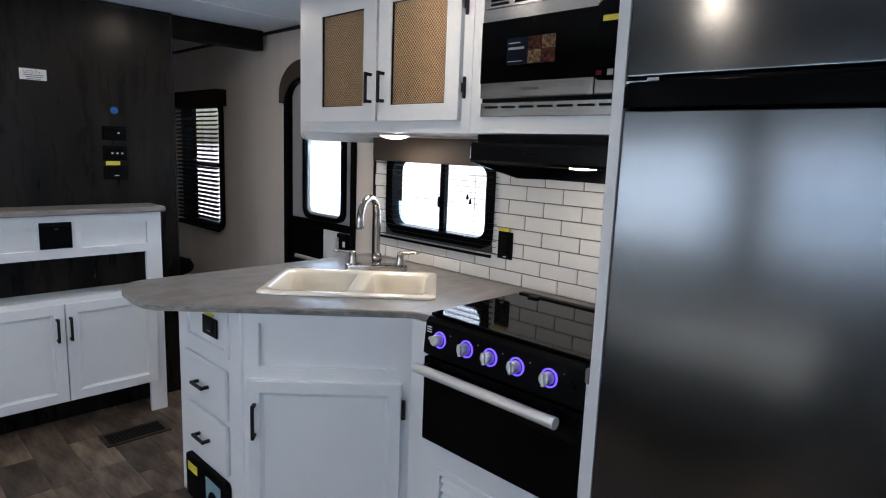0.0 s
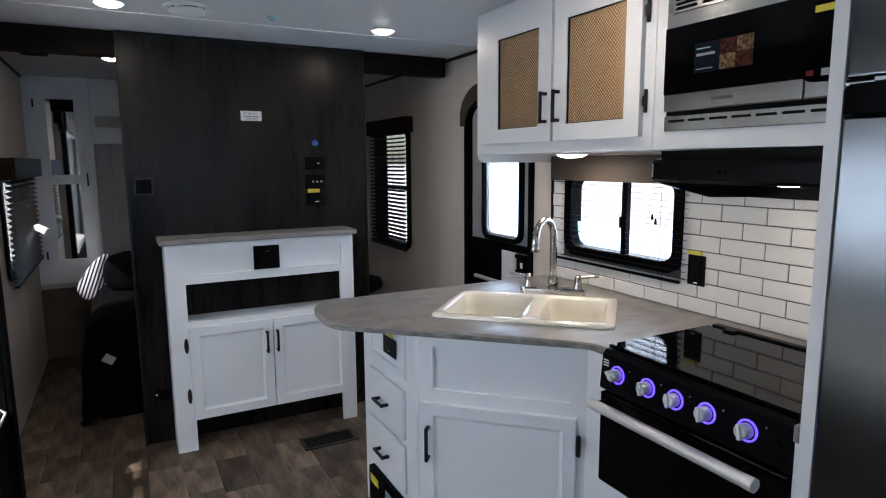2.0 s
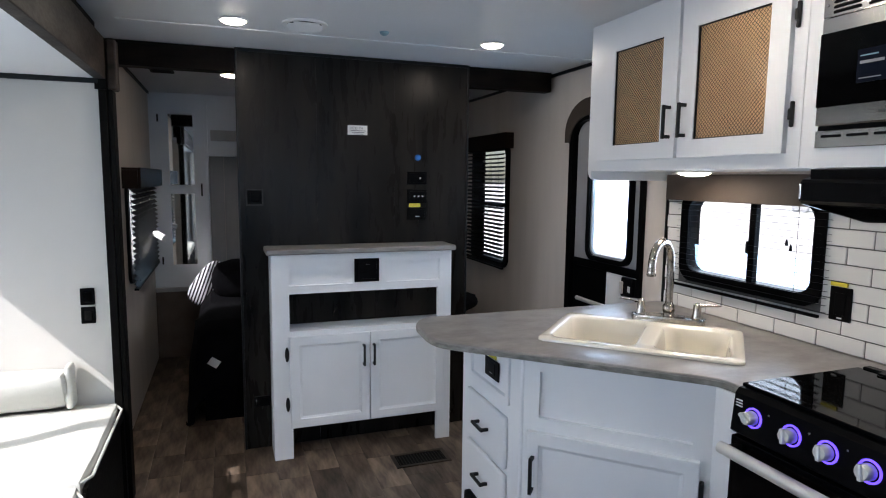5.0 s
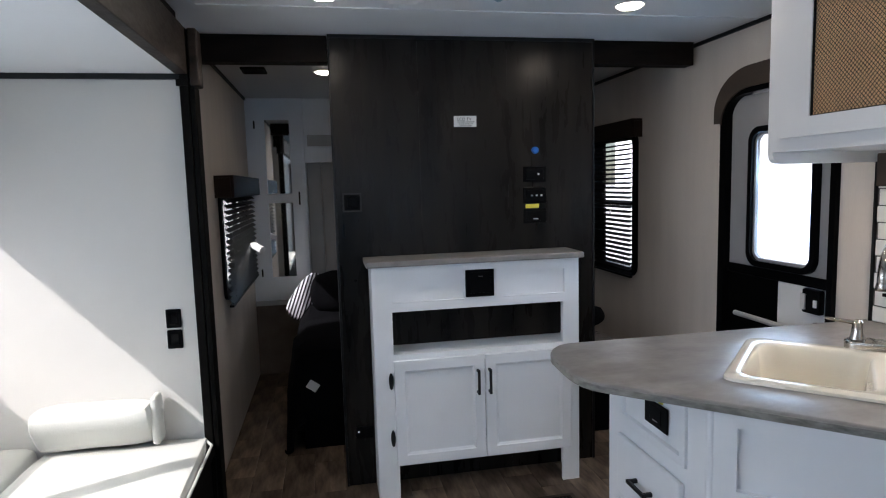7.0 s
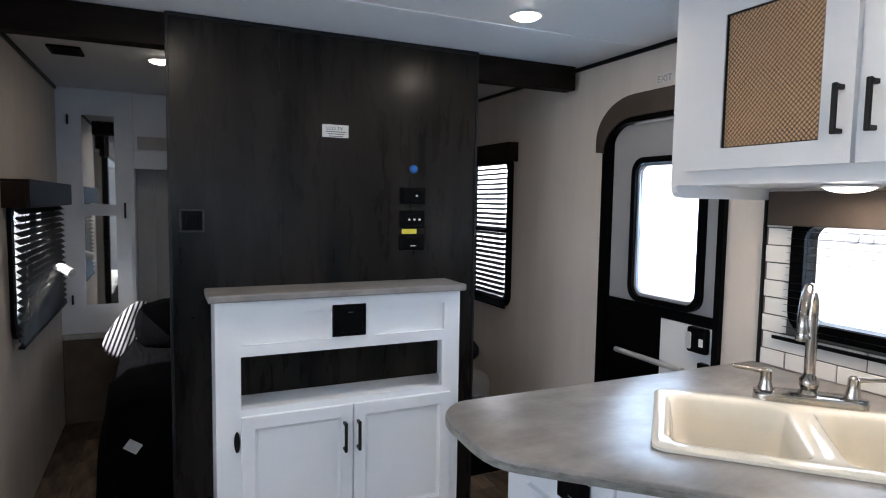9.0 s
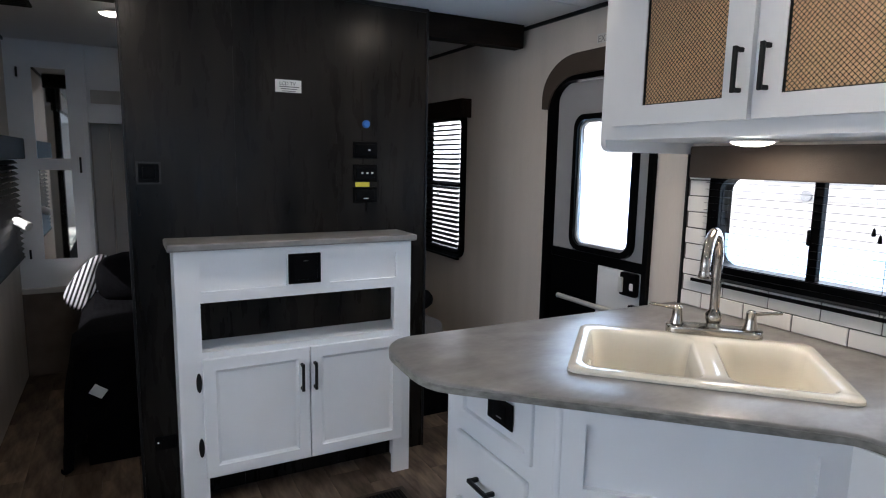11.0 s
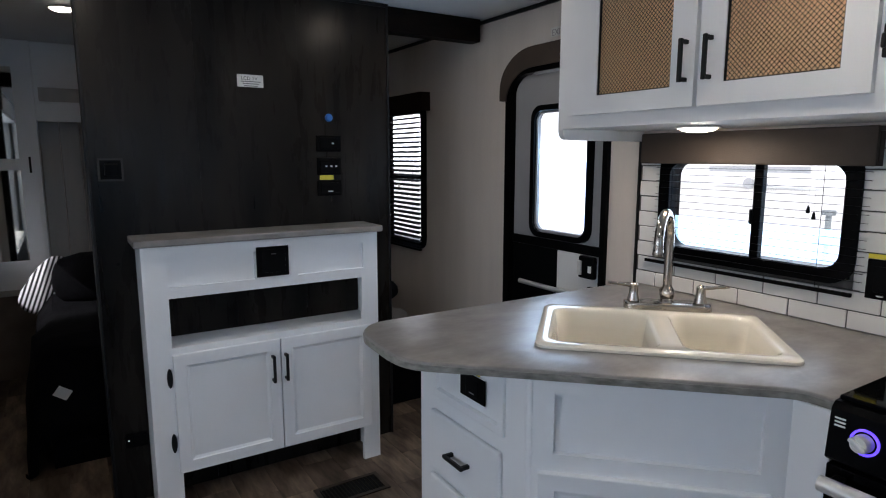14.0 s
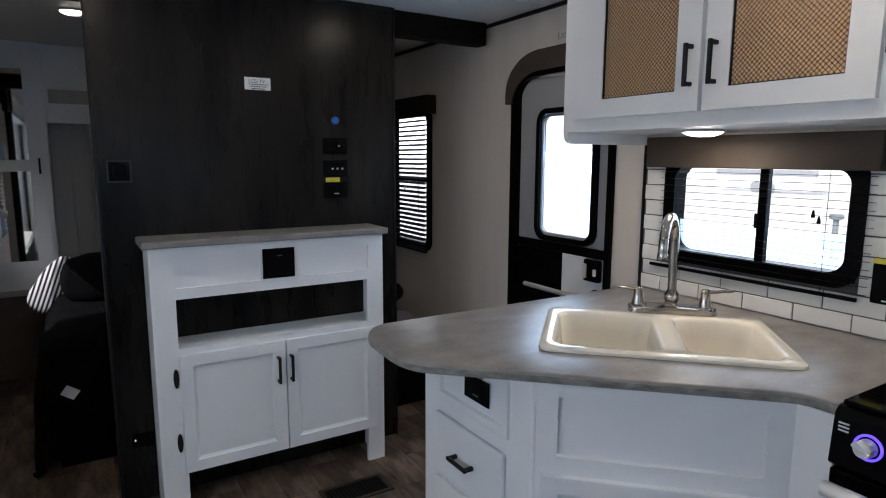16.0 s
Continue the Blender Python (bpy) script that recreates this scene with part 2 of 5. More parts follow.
def part(name, bm, material, parent=None, label="", m=None, smooth=False, category="", kind="", group=""):
    """Links a bmesh, built in world metres or in the frame m, as one mesh under parent."""
    if m is not None:
        bmesh.ops.transform(bm, matrix=m, verts=bm.verts)
    at = ORIGIN.get(parent, Vector((0, 0, 0)))
    if parent is None:
        lo = [min(v.co[i] for v in bm.verts) for i in range(3)]
        hi = [max(v.co[i] for v in bm.verts) for i in range(3)]
        at = Vector(((lo[0] + hi[0]) / 2, (lo[1] + hi[1]) / 2, lo[2]))
    bmesh.ops.translate(bm, vec=-at, verts=bm.verts)
    bmesh.ops.recalc_face_normals(bm, faces=bm.faces)
    me = bpy.data.meshes.new(name)
    bm.to_mesh(me)
    bm.free()
    me.materials.append(material)
    if smooth:
        for p in me.polygons:
            p.use_smooth = True
        me.set_sharp_from_angle(angle=radians(40))
    ob = new(name, me)
    ORIGIN[ob] = at
    if parent is None:
        ob.location = at
    else:
        ob.parent = parent
    return tagged(ob, label, category, group, kind)


def box(*sizes, bevel=0.0, seg=2, bm=None):
    """Boxes (x0, x1, y0, y1, z0, z1), all in one bmesh."""
    bm = bm or bmesh.new()
    for x0, x1, y0, y1, z0, z1 in sizes:
        one = bmesh.ops.create_cube(bm, size=1.0)["verts"]
        for v in one:
            v.co = ((x0 + x1) / 2 + v.co.x * (x1 - x0), (y0 + y1) / 2 + v.co.y * (y1 - y0), (z0 + z1) / 2 + v.co.z * (z1 - z0))
        if bevel:
            edges = list({e for v in one for e in v.link_edges})
            bmesh.ops.bevel(bm, geom=edges, offset=bevel, segments=seg, profile=0.5, affect="EDGES")
    return bm


def cyl(r, h, m, r2=None, seg=24, bm=None, bevel=0.0):
    """A cylinder or cone of height h along z from the origin of m."""
    bm = bm or bmesh.new()
    vs = bmesh.ops.create_cone(bm, cap_ends=True, segments=seg, radius1=r, radius2=r if r2 is None else r2, depth=h)["verts"]
    if bevel:
        rim = [e for e in {e for v in vs for e in v.link_edges} if abs(e.verts[0].co.z - e.verts[1].co.z) < 1e-5]
        out = bmesh.ops.bevel(bm, geom=rim, offset=bevel, segments=2, profile=0.5, affect="EDGES")
        vs = list({v for v in bm.verts if v in set(vs) or v in set(out["verts"])} | {v for f in out["faces"] for v in f.verts})
        vs = [v for v in vs if v.is_valid]
    bmesh.ops.transform(bm, matrix=m @ pose(0, 0, h / 2), verts=vs)
    return bm


def rrect(w, h, r, n=6, cx=0.0, cy=0.0):
    pts = []
    for k, (sx, sy) in enumerate(((1, 1), (-1, 1), (-1, -1), (1, -1))):
        for i in range(n + 1):
            a = math.pi / 2 * (k + i / n)
            pts.append((cx + sx * (w / 2 - r) + r * math.cos(a), cy + sy * (h / 2 - r) + r * math.sin(a)))
    return pts


def prism(pts, d0, d1, flat="z", bevel=0.0):
    """An outline pushed from d0 to d1: outline in x, y (flat z) or in x, z (flat y)."""
    bm = bmesh.new()
    put = (lambda p, d: (p[0], p[1], d)) if flat == "z" else (lambda p, d: (p[0], d, p[1]))
    lo = [bm.verts.new(put(p, d0)) for p in pts]
    hi = [bm.verts.new(put(p, d1)) for p in pts]
    bm.faces.new(lo[::-1])
    top = bm.faces.new(hi)
    for i in range(len(pts)):
        j = (i + 1) % len(pts)
        bm.faces.new((lo[i], lo[j], hi[j], hi[i]))
    if bevel:
        bmesh.ops.bevel(bm, geom=list(top.edges), offset=bevel, segments=3, profile=0.5, affect="EDGES")
    return bm


def ring(outer, inner, d0, d1, flat="y"):
    """A frame between two outlines with as many points, d0 to d1 deep."""
    bm = bmesh.new()
    put = (lambda p, d: (p[0], p[1], d)) if flat == "z" else (lambda p, d: (p[0], d, p[1]))
    loops = [[bm.verts.new(put(p, d)) for p in pts] for pts, d in ((outer, d0), (outer, d1), (inner, d1), (inner, d0))]
    n = len(outer)
    for k in range(4):
        a, b = loops[k], loops[(k + 1) % 4]
        for i in range(n):
            j = (i + 1) % n
            bm.faces.new((a[i], a[j], b[j], b[i]))
    return bm


def tube(path, r, seg=12, caps=True, radii=None):
    """A round tube along points."""
    bm = bmesh.new()
    pts = [Vector(p) for p in path]
    last, side = None, Vector((0, 0, 1))
    loops = []
    for i, p in enumerate(pts):
        way = (pts[min(i + 1, len(pts) - 1)] - pts[max(i - 1, 0)]).normalized()
        if abs(way.dot(side)) > 0.95:
            side = Vector((1, 0, 0)) if abs(way.x) < 0.9 else Vector((0, 1, 0))
        a = (side - way * side.dot(way)).normalized()
        b = way.cross(a)
        side = a
        rr = radii[i] if radii else r
        loops.append([bm.verts.new(p + rr * (math.cos(2 * math.pi * k / seg) * a + math.sin(2 * math.pi * k / seg) * b)) for k in range(seg)])
    for a, b in zip(loops, loops[1:]):
        for k in range(seg):
            bm.faces.new((a[k], a[(k + 1) % seg], b[(k + 1) % seg], b[k]))
    if caps:
        bm.faces.new(loops[0][::-1])
        bm.faces.new(loops[-1])
    return bm


def lathe(profile, m, seg=24):
    """A turned shape from (radius, height) pairs."""
    bm = bmesh.new()
    loops = [[bm.verts.new((r * math.cos(2 * math.pi * k / seg), r * math.sin(2 * math.pi * k / seg), z)) for k in range(seg)] for r, z in profile]
    for a, b in zip(loops, loops[1:]):
        for k in range(seg):
            bm.faces.new((a[k], a[(k + 1) % seg], b[(k + 1) % seg], b[k]))
    bm.faces.new(loops[0][::-1])
    bm.faces.new(loops[-1])
    bmesh.ops.transform(bm, matrix=m, verts=bm.verts)
    return bm


def panel_door(w, h, t=0.018, rail=0.06, chamfer=0.012, depth=0.008, top=None):
    """A shaker front: x 0..w, z 0..h, its face at y = -t, with a sunk field."""
    bm = box((0, w, -t, 0, 0, h))
    front = min(bm.faces, key=lambda f: f.calc_center_median().y)
    bmesh.ops.bevel(bm, geom=list(front.edges), offset=0.003, segments=2, profile=0.5, affect="EDGES")
    front = min(bm.faces, key=lambda f: (round(f.calc_center_median().y, 5), -f.calc_area()))
    bmesh.ops.inset_region(bm, faces=[front], thickness=rail, depth=0.0)
    bmesh.ops.inset_region(bm, faces=[front], thickness=0.004, depth=-0.004)
    bmesh.ops.inset_region(bm, faces=[front], thickness=chamfer, depth=-(depth - 0.004))
    return bm


def pull(length, upright=True):
    """A square bar pull standing off the face at y = 0, centred on the origin."""
    a, b = length / 2, 0.006
    if upright:
        return box((-b, b, -0.034, -0.024, -a, a), (-b, b, -0.026, 0, a - 0.014, a - 0.002), (-b, b, -0.026, 0, -a + 0.002, -a + 0.014), bevel=0.0025)
    return box((-a, a, -0.034, -0.024, -b, b), (a - 0.014, a - 0.002, -0.026, 0, -b, b), (-a + 0.002, -a + 0.014, -0.026, 0, -b, b), bevel=0.0025)


def wall_bm(u0, u1, v0, v1, holes, thick):
    """A wall x u0..u1, z v0..v1, y 0..thick with rectangular openings."""
    us = sorted({u0, u1, *(h[0] for h in holes), *(h[1] for h in holes)})
    vs = sorted({v0, v1, *(h[2] for h in holes), *(h[3] for h in holes)})
    solid = {}
    for i in range(len(us) - 1):
        for j in range(len(vs) - 1):
            cu, cv = (us[i] + us[i + 1]) / 2, (vs[j] + vs[j + 1]) / 2
            solid[i, j] = not any(a < cu < b and c < cv < d for a, b, c, d in holes)
    bm = bmesh.new()
    vert = {}

    def v(i, j, k):
        if (i, j, k) not in vert:
            vert[i, j, k] = bm.verts.new((us[i], k * thick, vs[j]))
        return vert[i, j, k]
    for (i, j), s in solid.items():
        if not s:
            continue
        for k in (0, 1):
            bm.faces.new((v(i, j, k), v(i + 1, j, k), v(i + 1, j + 1, k), v(i, j + 1, k)))
        for di, dj, a, b in ((-1, 0, (i, j), (i, j + 1)), (1, 0, (i + 1, j), (i + 1, j + 1)), (0, -1, (i, j), (i + 1, j)), (0, 1, (i, j + 1), (i + 1, j + 1))):
            if not solid.get((i + di, j + dj), False):
                bm.faces.new((v(*a, 0), v(*b, 0), v(*b, 1), v(*a, 1)))
    return bm


def words(text, size, m, material, parent, name="lettering"):
    """Flat lettering from the built-in font, as a mesh part: x to the right, z up, in the frame m."""
    cu = bpy.data.curves.new(name, "FONT")
    cu.body, cu.size, cu.extrude = text, size, 0.0004
    tmp = new(name, cu)
    me = bpy.data.meshes.new_from_object(tmp.evaluated_get(bpy.context.evaluated_depsgraph_get()))
    bpy.data.objects.remove(tmp)
    bpy.data.curves.remove(cu)
    bm = bmesh.new()
    bm.from_mesh(me)
    bpy.data.meshes.remove(me)
    return part(name, bm, material, parent, m=m @ pose(0, 0, 0, 90))


def E(x, y=0.0, z=0.0):
    """Frame of a face that looks towards -x: local x runs along -y."""
    return pose(x, y, z, 0, 0, -90)


def W(x, y=0.0, z=0.0):
    """Frame of a face that looks towards +x: local x runs along +y."""
    return pose(x, y, z, 0, 0, 90)

# ---- the shell ----
CEILING, XE, XW, YDARK, YBED = 2.13, 2.09, -0.40, 3.78, 5.75
floor = part("floor", box((-0.44, 2.13, -2.2, 6.1, -0.06, -0.005)), GAP, kind="structure", label="dark bed under the vinyl floor planks", category="floor")
part("ceiling", box((-0.44, 2.13, -2.25, 6.1, CEILING, CEILING + 0.05)), CEIL, kind="structure", label="smooth pale grey-white ceiling panels", category="ceiling")
# east wall: kitchen window, entry door, bedroom window; u = -y
wall_east = part("wall_east", wall_bm(-6.1, 2.25, -0.06, CEILING, [(-2.63, -1.962, 1.06, 1.43), (-3.585, -2.93, -0.06, 1.86), (-5.08, -4.45, 0.85, 1.72)], 0.05), WALL,
                 m=E(XE), kind="structure", label="cream wallboard side wall with windows and entry door", category="wall")
wall_west = part("wall_west", wall_bm(3.44, 6.1, -0.06, CEILING, [(4.40, 5.50, 0.86, 1.42)], 0.05), WALL, m=W(XW), kind="structure",
                 label="cream wallboard side wall of the bedroom", category="wall")
part("wall_west_rear", box((-0.45, -0.40, -2.25, -0.3, -0.06, CEILING)), WALL, kind="structure", label="cream wallboard wall", category="wall")
part("wall_south", wall_bm(-0.45, 2.14, -0.06, CEILING, [(0.15, 1.55, 1.0, 1.7)], 0.05), WALL, m=pose(0, -2.25, 0), kind="structure", label="cream wallboard end wall with a window", category="wall")
part("wall_north", box((-0.45, 2.14, 6.1, 6.15, -0.06, CEILING)), WALL, kind="structure", label="plain end wall behind the bed", category="wall")
# slide-out room
part("slide_floor", box((-1.30, -0.44, -0.30, 3.45, -0.06, 0.03)), PLATFORM, kind="structure", label="brown slide-out floor", category="floor")
part("slide_ceiling", box((-1.30, -0.345, -0.30, 3.45, 1.882, 1.91)), CEIL, kind="structure", label="smooth white slide-out ceiling", category="ceiling")
part("slide_wall_back", wall_bm(-0.30, 3.45, 0.03, 1.882, [(0.30, 1.56, 0.86, 1.645), (1.83, 3.36, 0.86, 1.590)], 0.05), SLIDE_WALL, m=W(-1.25), kind="structure", label="white slide-out wall with two windows", category="wall")
slide_end = part("slide_wall_end", box((-1.25, -0.335, 3.40, 3.45, 0.03, 1.882)), SLIDE_WALL, kind="structure", label="white wallboard end of the slide-out in sunlight", category="wall")
part("slide_wall_south", box((-1.25, -0.335, -0.35, -0.30, 0.03, 1.882)), SLIDE_WALL, kind="structure", label="white wallboard end of the slide-out", category="wall")
part("header_south", box((-0.45, -0.40, -0.30, 3.44, 1.91, CEILING)), SLIDE_WALL, kind="structure", label="wall above the slide-out opening", category="wall")
part("slide_fascia", box((-0.352, -0.308, -0.30, 3.384, 1.880, 2.05), bevel=0.003), FASCIA_WOOD, kind="structure", label="dark stained wooden fascia over the slide-out", category="trim")
# black board that stands in for the shade over the fascia
part("slide_fascia_shadow_strip", box((-0.385, -0.353, -0.30, 3.47, 1.912, 2.126)), POST_WOOD, kind="structure", label="black strip standing in for shade between fascia and ceiling", category="trim")
slide_post = thing("slide_post", (-0.305, 3.42, 0), "black stained wooden post beside the slide-out", "trim", kind="structure")
part("post_board", box((-0.338, -0.306, 3.375, 3.46, 0.0, 1.836), bevel=0.003), POST_WOOD, slide_post)
part("post_board", box((-0.303, -0.284, 3.379, 3.46, 0.0, 1.836), bevel=0.003), POST_WOOD, slide_post)
part("groove", box((-0.3055, -0.3035, 3.39, 3.455, 0.0, 1.836)), VOID, slide_post)
part("slide_post_block", box((-0.303, -0.268, 3.385, 3.47, 1.838, 2.05), bevel=0.008, seg=3), FASCIA_WOOD, kind="structure", label="dark wooden corner block", category="trim")
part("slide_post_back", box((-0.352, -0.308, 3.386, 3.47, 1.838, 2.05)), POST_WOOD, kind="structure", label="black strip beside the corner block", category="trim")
part("slide_trim_top", box((-1.25, -0.338, 3.385, 3.40, 1.862, 1.882)), BLACK_METAL, kind="structure", label="thin black trim strip", category="trim")
# partition
wall_dark = thing("wall_dark", (0.85, 3.83, 0), "charcoal wood-grain partition wall", "wall", kind="structure")
xs = [0.224, 0.62, 1.05, 1.485]
for a, b in zip(xs, xs[1:]):
    part("panel", box((a + 0.0002, b - 0.0002, YDARK, 3.88, 0.0, CEILING - 0.002)), DARK_WOOD, wall_dark)
part("trim_strip", box((0.214, 0.224, 3.772, 3.885, 0.0, CEILING - 0.002), bevel=0.002), BLACK_METAL, wall_dark)
part("trim_strip", box((1.485, 1.495, 3.772, 3.885, 0.0, CEILING - 0.002), bevel=0.002), BLACK_METAL, wall_dark)
part("trim_strip", box((0.224, 1.485, 3.770, 3.779, 2.112, CEILING - 0.002), bevel=0.002), BLACK_METAL, wall_dark)
part("beam_east", box((1.496, 2.048, 3.80, 3.88, 2.013, CEILING - 0.002), bevel=0.004), BEAM_WOOD, kind="structure", label="dark stained wooden ceiling beam", category="beam")
part("beam_west", box((-0.372, 0.213, 3.80, 3.88, 2.009, CEILING - 0.002), bevel=0.004), BEAM_WOOD, kind="structure", label="dark stained wooden ceiling beam", category="beam")
part("ceiling_trim_east", box((2.078, 2.09, 2.77, 6.1, 2.112, CEILING - 0.001)), BLACK_METAL, kind="structure", label="thin black ceiling trim", category="trim")
part("ceiling_trim_west", box((-0.40, -0.388, 3.47, 5.75, 2.112, CEILING - 0.001)), BLACK_METAL, kind="structure", label="thin black ceiling trim", category="trim")
part("ceiling_batten", box((-0.26, 2.07, 3.36, 3.385, 2.1255, CEILING)), CEIL, kind="structure", label="pale batten over the ceiling joint", category="trim")
part("tile_edge_trim", box((2.074, 2.09, 2.744, 2.752, 0.915, 1.50)), BLACK_METAL, kind="structure", label="black edge strip of the tiling", category="trim")


# ---- windows ----
def window(name, m, w, h, r, frame, label, bars=(), level=(), deep=0.05, glass_mat=GLASS, lip=0.025):
    """A rounded frame in an opening; m at its lower left corner on the wall face."""
    at = m @ Vector((w / 2, 0, 0))
    ob = thing(name, at, label, "window", kind="structure")
    out = rrect(w + 2 * lip, h + 2 * lip, r + lip, 8, w / 2, h / 2)
    mid = rrect(w - 2 * frame, h - 2 * frame, max(r - frame * 0.4, 0.01), 8, w / 2, h / 2)
    part("window_frame", ring(out, mid, -0.018, -0.002), BLACK, ob, m=m, smooth=True)
    inn = rrect(w - 2 * frame, h - 2 * frame, max(r - frame * 0.4, 0.01), 8, w / 2, h / 2)
    part("reveal", ring([(a * 1.0, b * 1.0) for a, b in rrect(w - 0.002, h - 0.002, 0.004, 8, w / 2, h / 2)], inn, -0.001, deep), BLACK, ob, m=m, smooth=True)
    for x, wide in bars:
        part("mullion", box((x - wide / 2, x + wide / 2, -0.014, 0.012, frame * 0.8, h - frame * 0.8), bevel=0.003), BLACK, ob, m=m)
    for z, wide in level:
        part("meeting_rail", box((frame * 0.8, w - frame * 0.8, -0.012, deep - 0.01, z - wide / 2, z + wide / 2), bevel=0.003), BLACK, ob, m=m)
    pane = part("pane", prism(rrect(w - 2 * frame + 0.006, h - 2 * frame + 0.006, max(r - frame * 0.4, 0.01), 8, w / 2, h / 2), deep * 0.55, deep * 0.55 + 0.004, "y"), glass_mat, ob, m=m)
    pane.visible_shadow = False
    return ob


kitchen_window = window("window_1", E(XE, 2.63, 1.06), 0.668, 0.37, 0.06, 0.030, "black framed sliding window with rounded corners over the sink", bars=[(0.372, 0.030)], lip=0.016)
part("latch", box((0.352, 0.362, -0.022, -0.014, 0.14, 0.19), bevel=0.003), BLACK, kitchen_window, m=E(XE, 2.63, 1.06))
window("window_2", E(XE, 5.08, 0.85), 0.63, 0.87, 0.05, 0.025, "black framed bedroom window behind blinds", level=[(0.44, 0.03)], bars=[(0.095, 0.17)])
window("window_3", W(XW, 4.40, 0.86), 1.10, 0.56, 0.05, 0.025, "black framed bedroom window behind dark blinds", bars=[(0.55, 0.03)])
window("window_4", W(-1.25, 1.83, 0.86), 1.53, 0.730, 0.05, 0.012, "long black framed slide-out window", bars=[(0.875, 0.075)])
window("window_6", W(-1.25, 0.30, 0.86), 1.26, 0.785, 0.05, 0.012, "black framed slide-out window", bars=[(0.63, 0.035)])
window("window_5", pose(1.55, -2.20, 1.0, 0, 0, 180), 1.40, 0.70, 0.05, 0.025, "black framed rear window")


def blind(name, m, w, h, label, pitch=0.025, depth=0.022, tilt=8, material=BLACK, inset=(0.0, 0.0), tassel=None):
    """Venetian blind hanging from z = 0 down to -h in the frame m, with its slats."""
    at = m @ Vector((w / 2, 0, -h))
    ob = thing(name, at, label, "blind")
    one = box((inset[0], w + inset[1], -depth / 2, depth / 2, -0.0006, 0.0006))
    slat = part("slat", one, material, ob, m=m @ pose(0, -depth, -pitch, tilt))
    k = 2
    while k * pitch < h - 0.01:
        c = slat.copy()
        scene.collection.objects.link(c)
        c.location = slat.location + Vector((0, 0, -(k - 1) * pitch))
        k += 1
    part("bottom_rail", box((0, w, -depth * 1.4, -depth * 0.6, -h - 0.006, -h + 0.006), bevel=0.002), material, ob, m=m)
    for x in (w * 0.14, w * 0.86):
        part("ladder_cord", tube([m @ Vector((x, -depth, 0)), m @ Vector((x, -depth, -h))], 0.0009, 6), material, ob)
    for k, (x, z, mm) in enumerate(tassel or ()):
        cord = part("cord", tube([m @ Vector((x, -depth * 1.7, 0)), m @ Vector((x, -depth * 1.7, z + 0.02))], 0.00025, 4), mm, ob)
        part("tassel", lathe([(0.0015, 0.024), (0.004, 0.018), (0.006, 0.004), (0.005, 0.0)], m @ pose(x, -depth * 1.7, z), 12), mm, cord, smooth=True)
    if h:
        part("head_rail", box((0, w, -depth * 1.6, -0.004, -0.002, 0.022)), material, ob, m=m)
    return ob


blind("window_blind", E(2.080, 2.690, 1.43), 0.745, 0.41, "black mini blind with open slats over the kitchen window", 0.0245, 0.013, -6, inset=(0.036, 0.022), tassel=[(0.606, -0.178, BLACK), (0.624, -0.196, BLACK)])
blind("window_blind", E(2.065, 5.12, 1.72), 0.70, 0.89, "dark venetian blind half open in the bedroom", 0.030, 0.026, 30, tassel=[(0.45, -0.50, SILVER)])
blind("window_blind", W(-0.380, 4.31, 1.42), 1.23, 0.60, "dark venetian blind half open beside the bed", 0.032, 0.030, 40)


def valance(m, w, h, d, label, BROWN=BROWN):
    ob = thing("window_valance", m @ Vector((w / 2, -d / 2, 0)), label, "valance")
    part("front_board", box((0, w, -d, -d + 0.016, 0, h), bevel=0.004), BROWN, ob, m=m)
    part("top_board", box((0.001, w - 0.001, -d + 0.016, -0.001, h - 0.014, h - 0.001)), BROWN, ob, m=m)
    part("end_board", box((0, 0.014, -d + 0.017, -0.001, 0, h - 0.015)), BROWN, ob, m=m)
    part("end_board", box((w - 0.014, w, -d + 0.017, -0.001, 0, h - 0.015)), BROWN, ob, m=m)
    return ob


valance(E(XE, 2.710, 1.397), 0.805, 0.112, 0.055, "brown padded valance over the kitchen window")
valance(E(XE, 5.15, 1.700), 0.768, 0.112, 0.07, "dark brown valance over the bedroom window", DARK_BROWN)
valance(W(XW, 4.30, 1.405), 1.25, 0.12, 0.10, "dark brown valance over the bedroom window", DARK_BROWN)


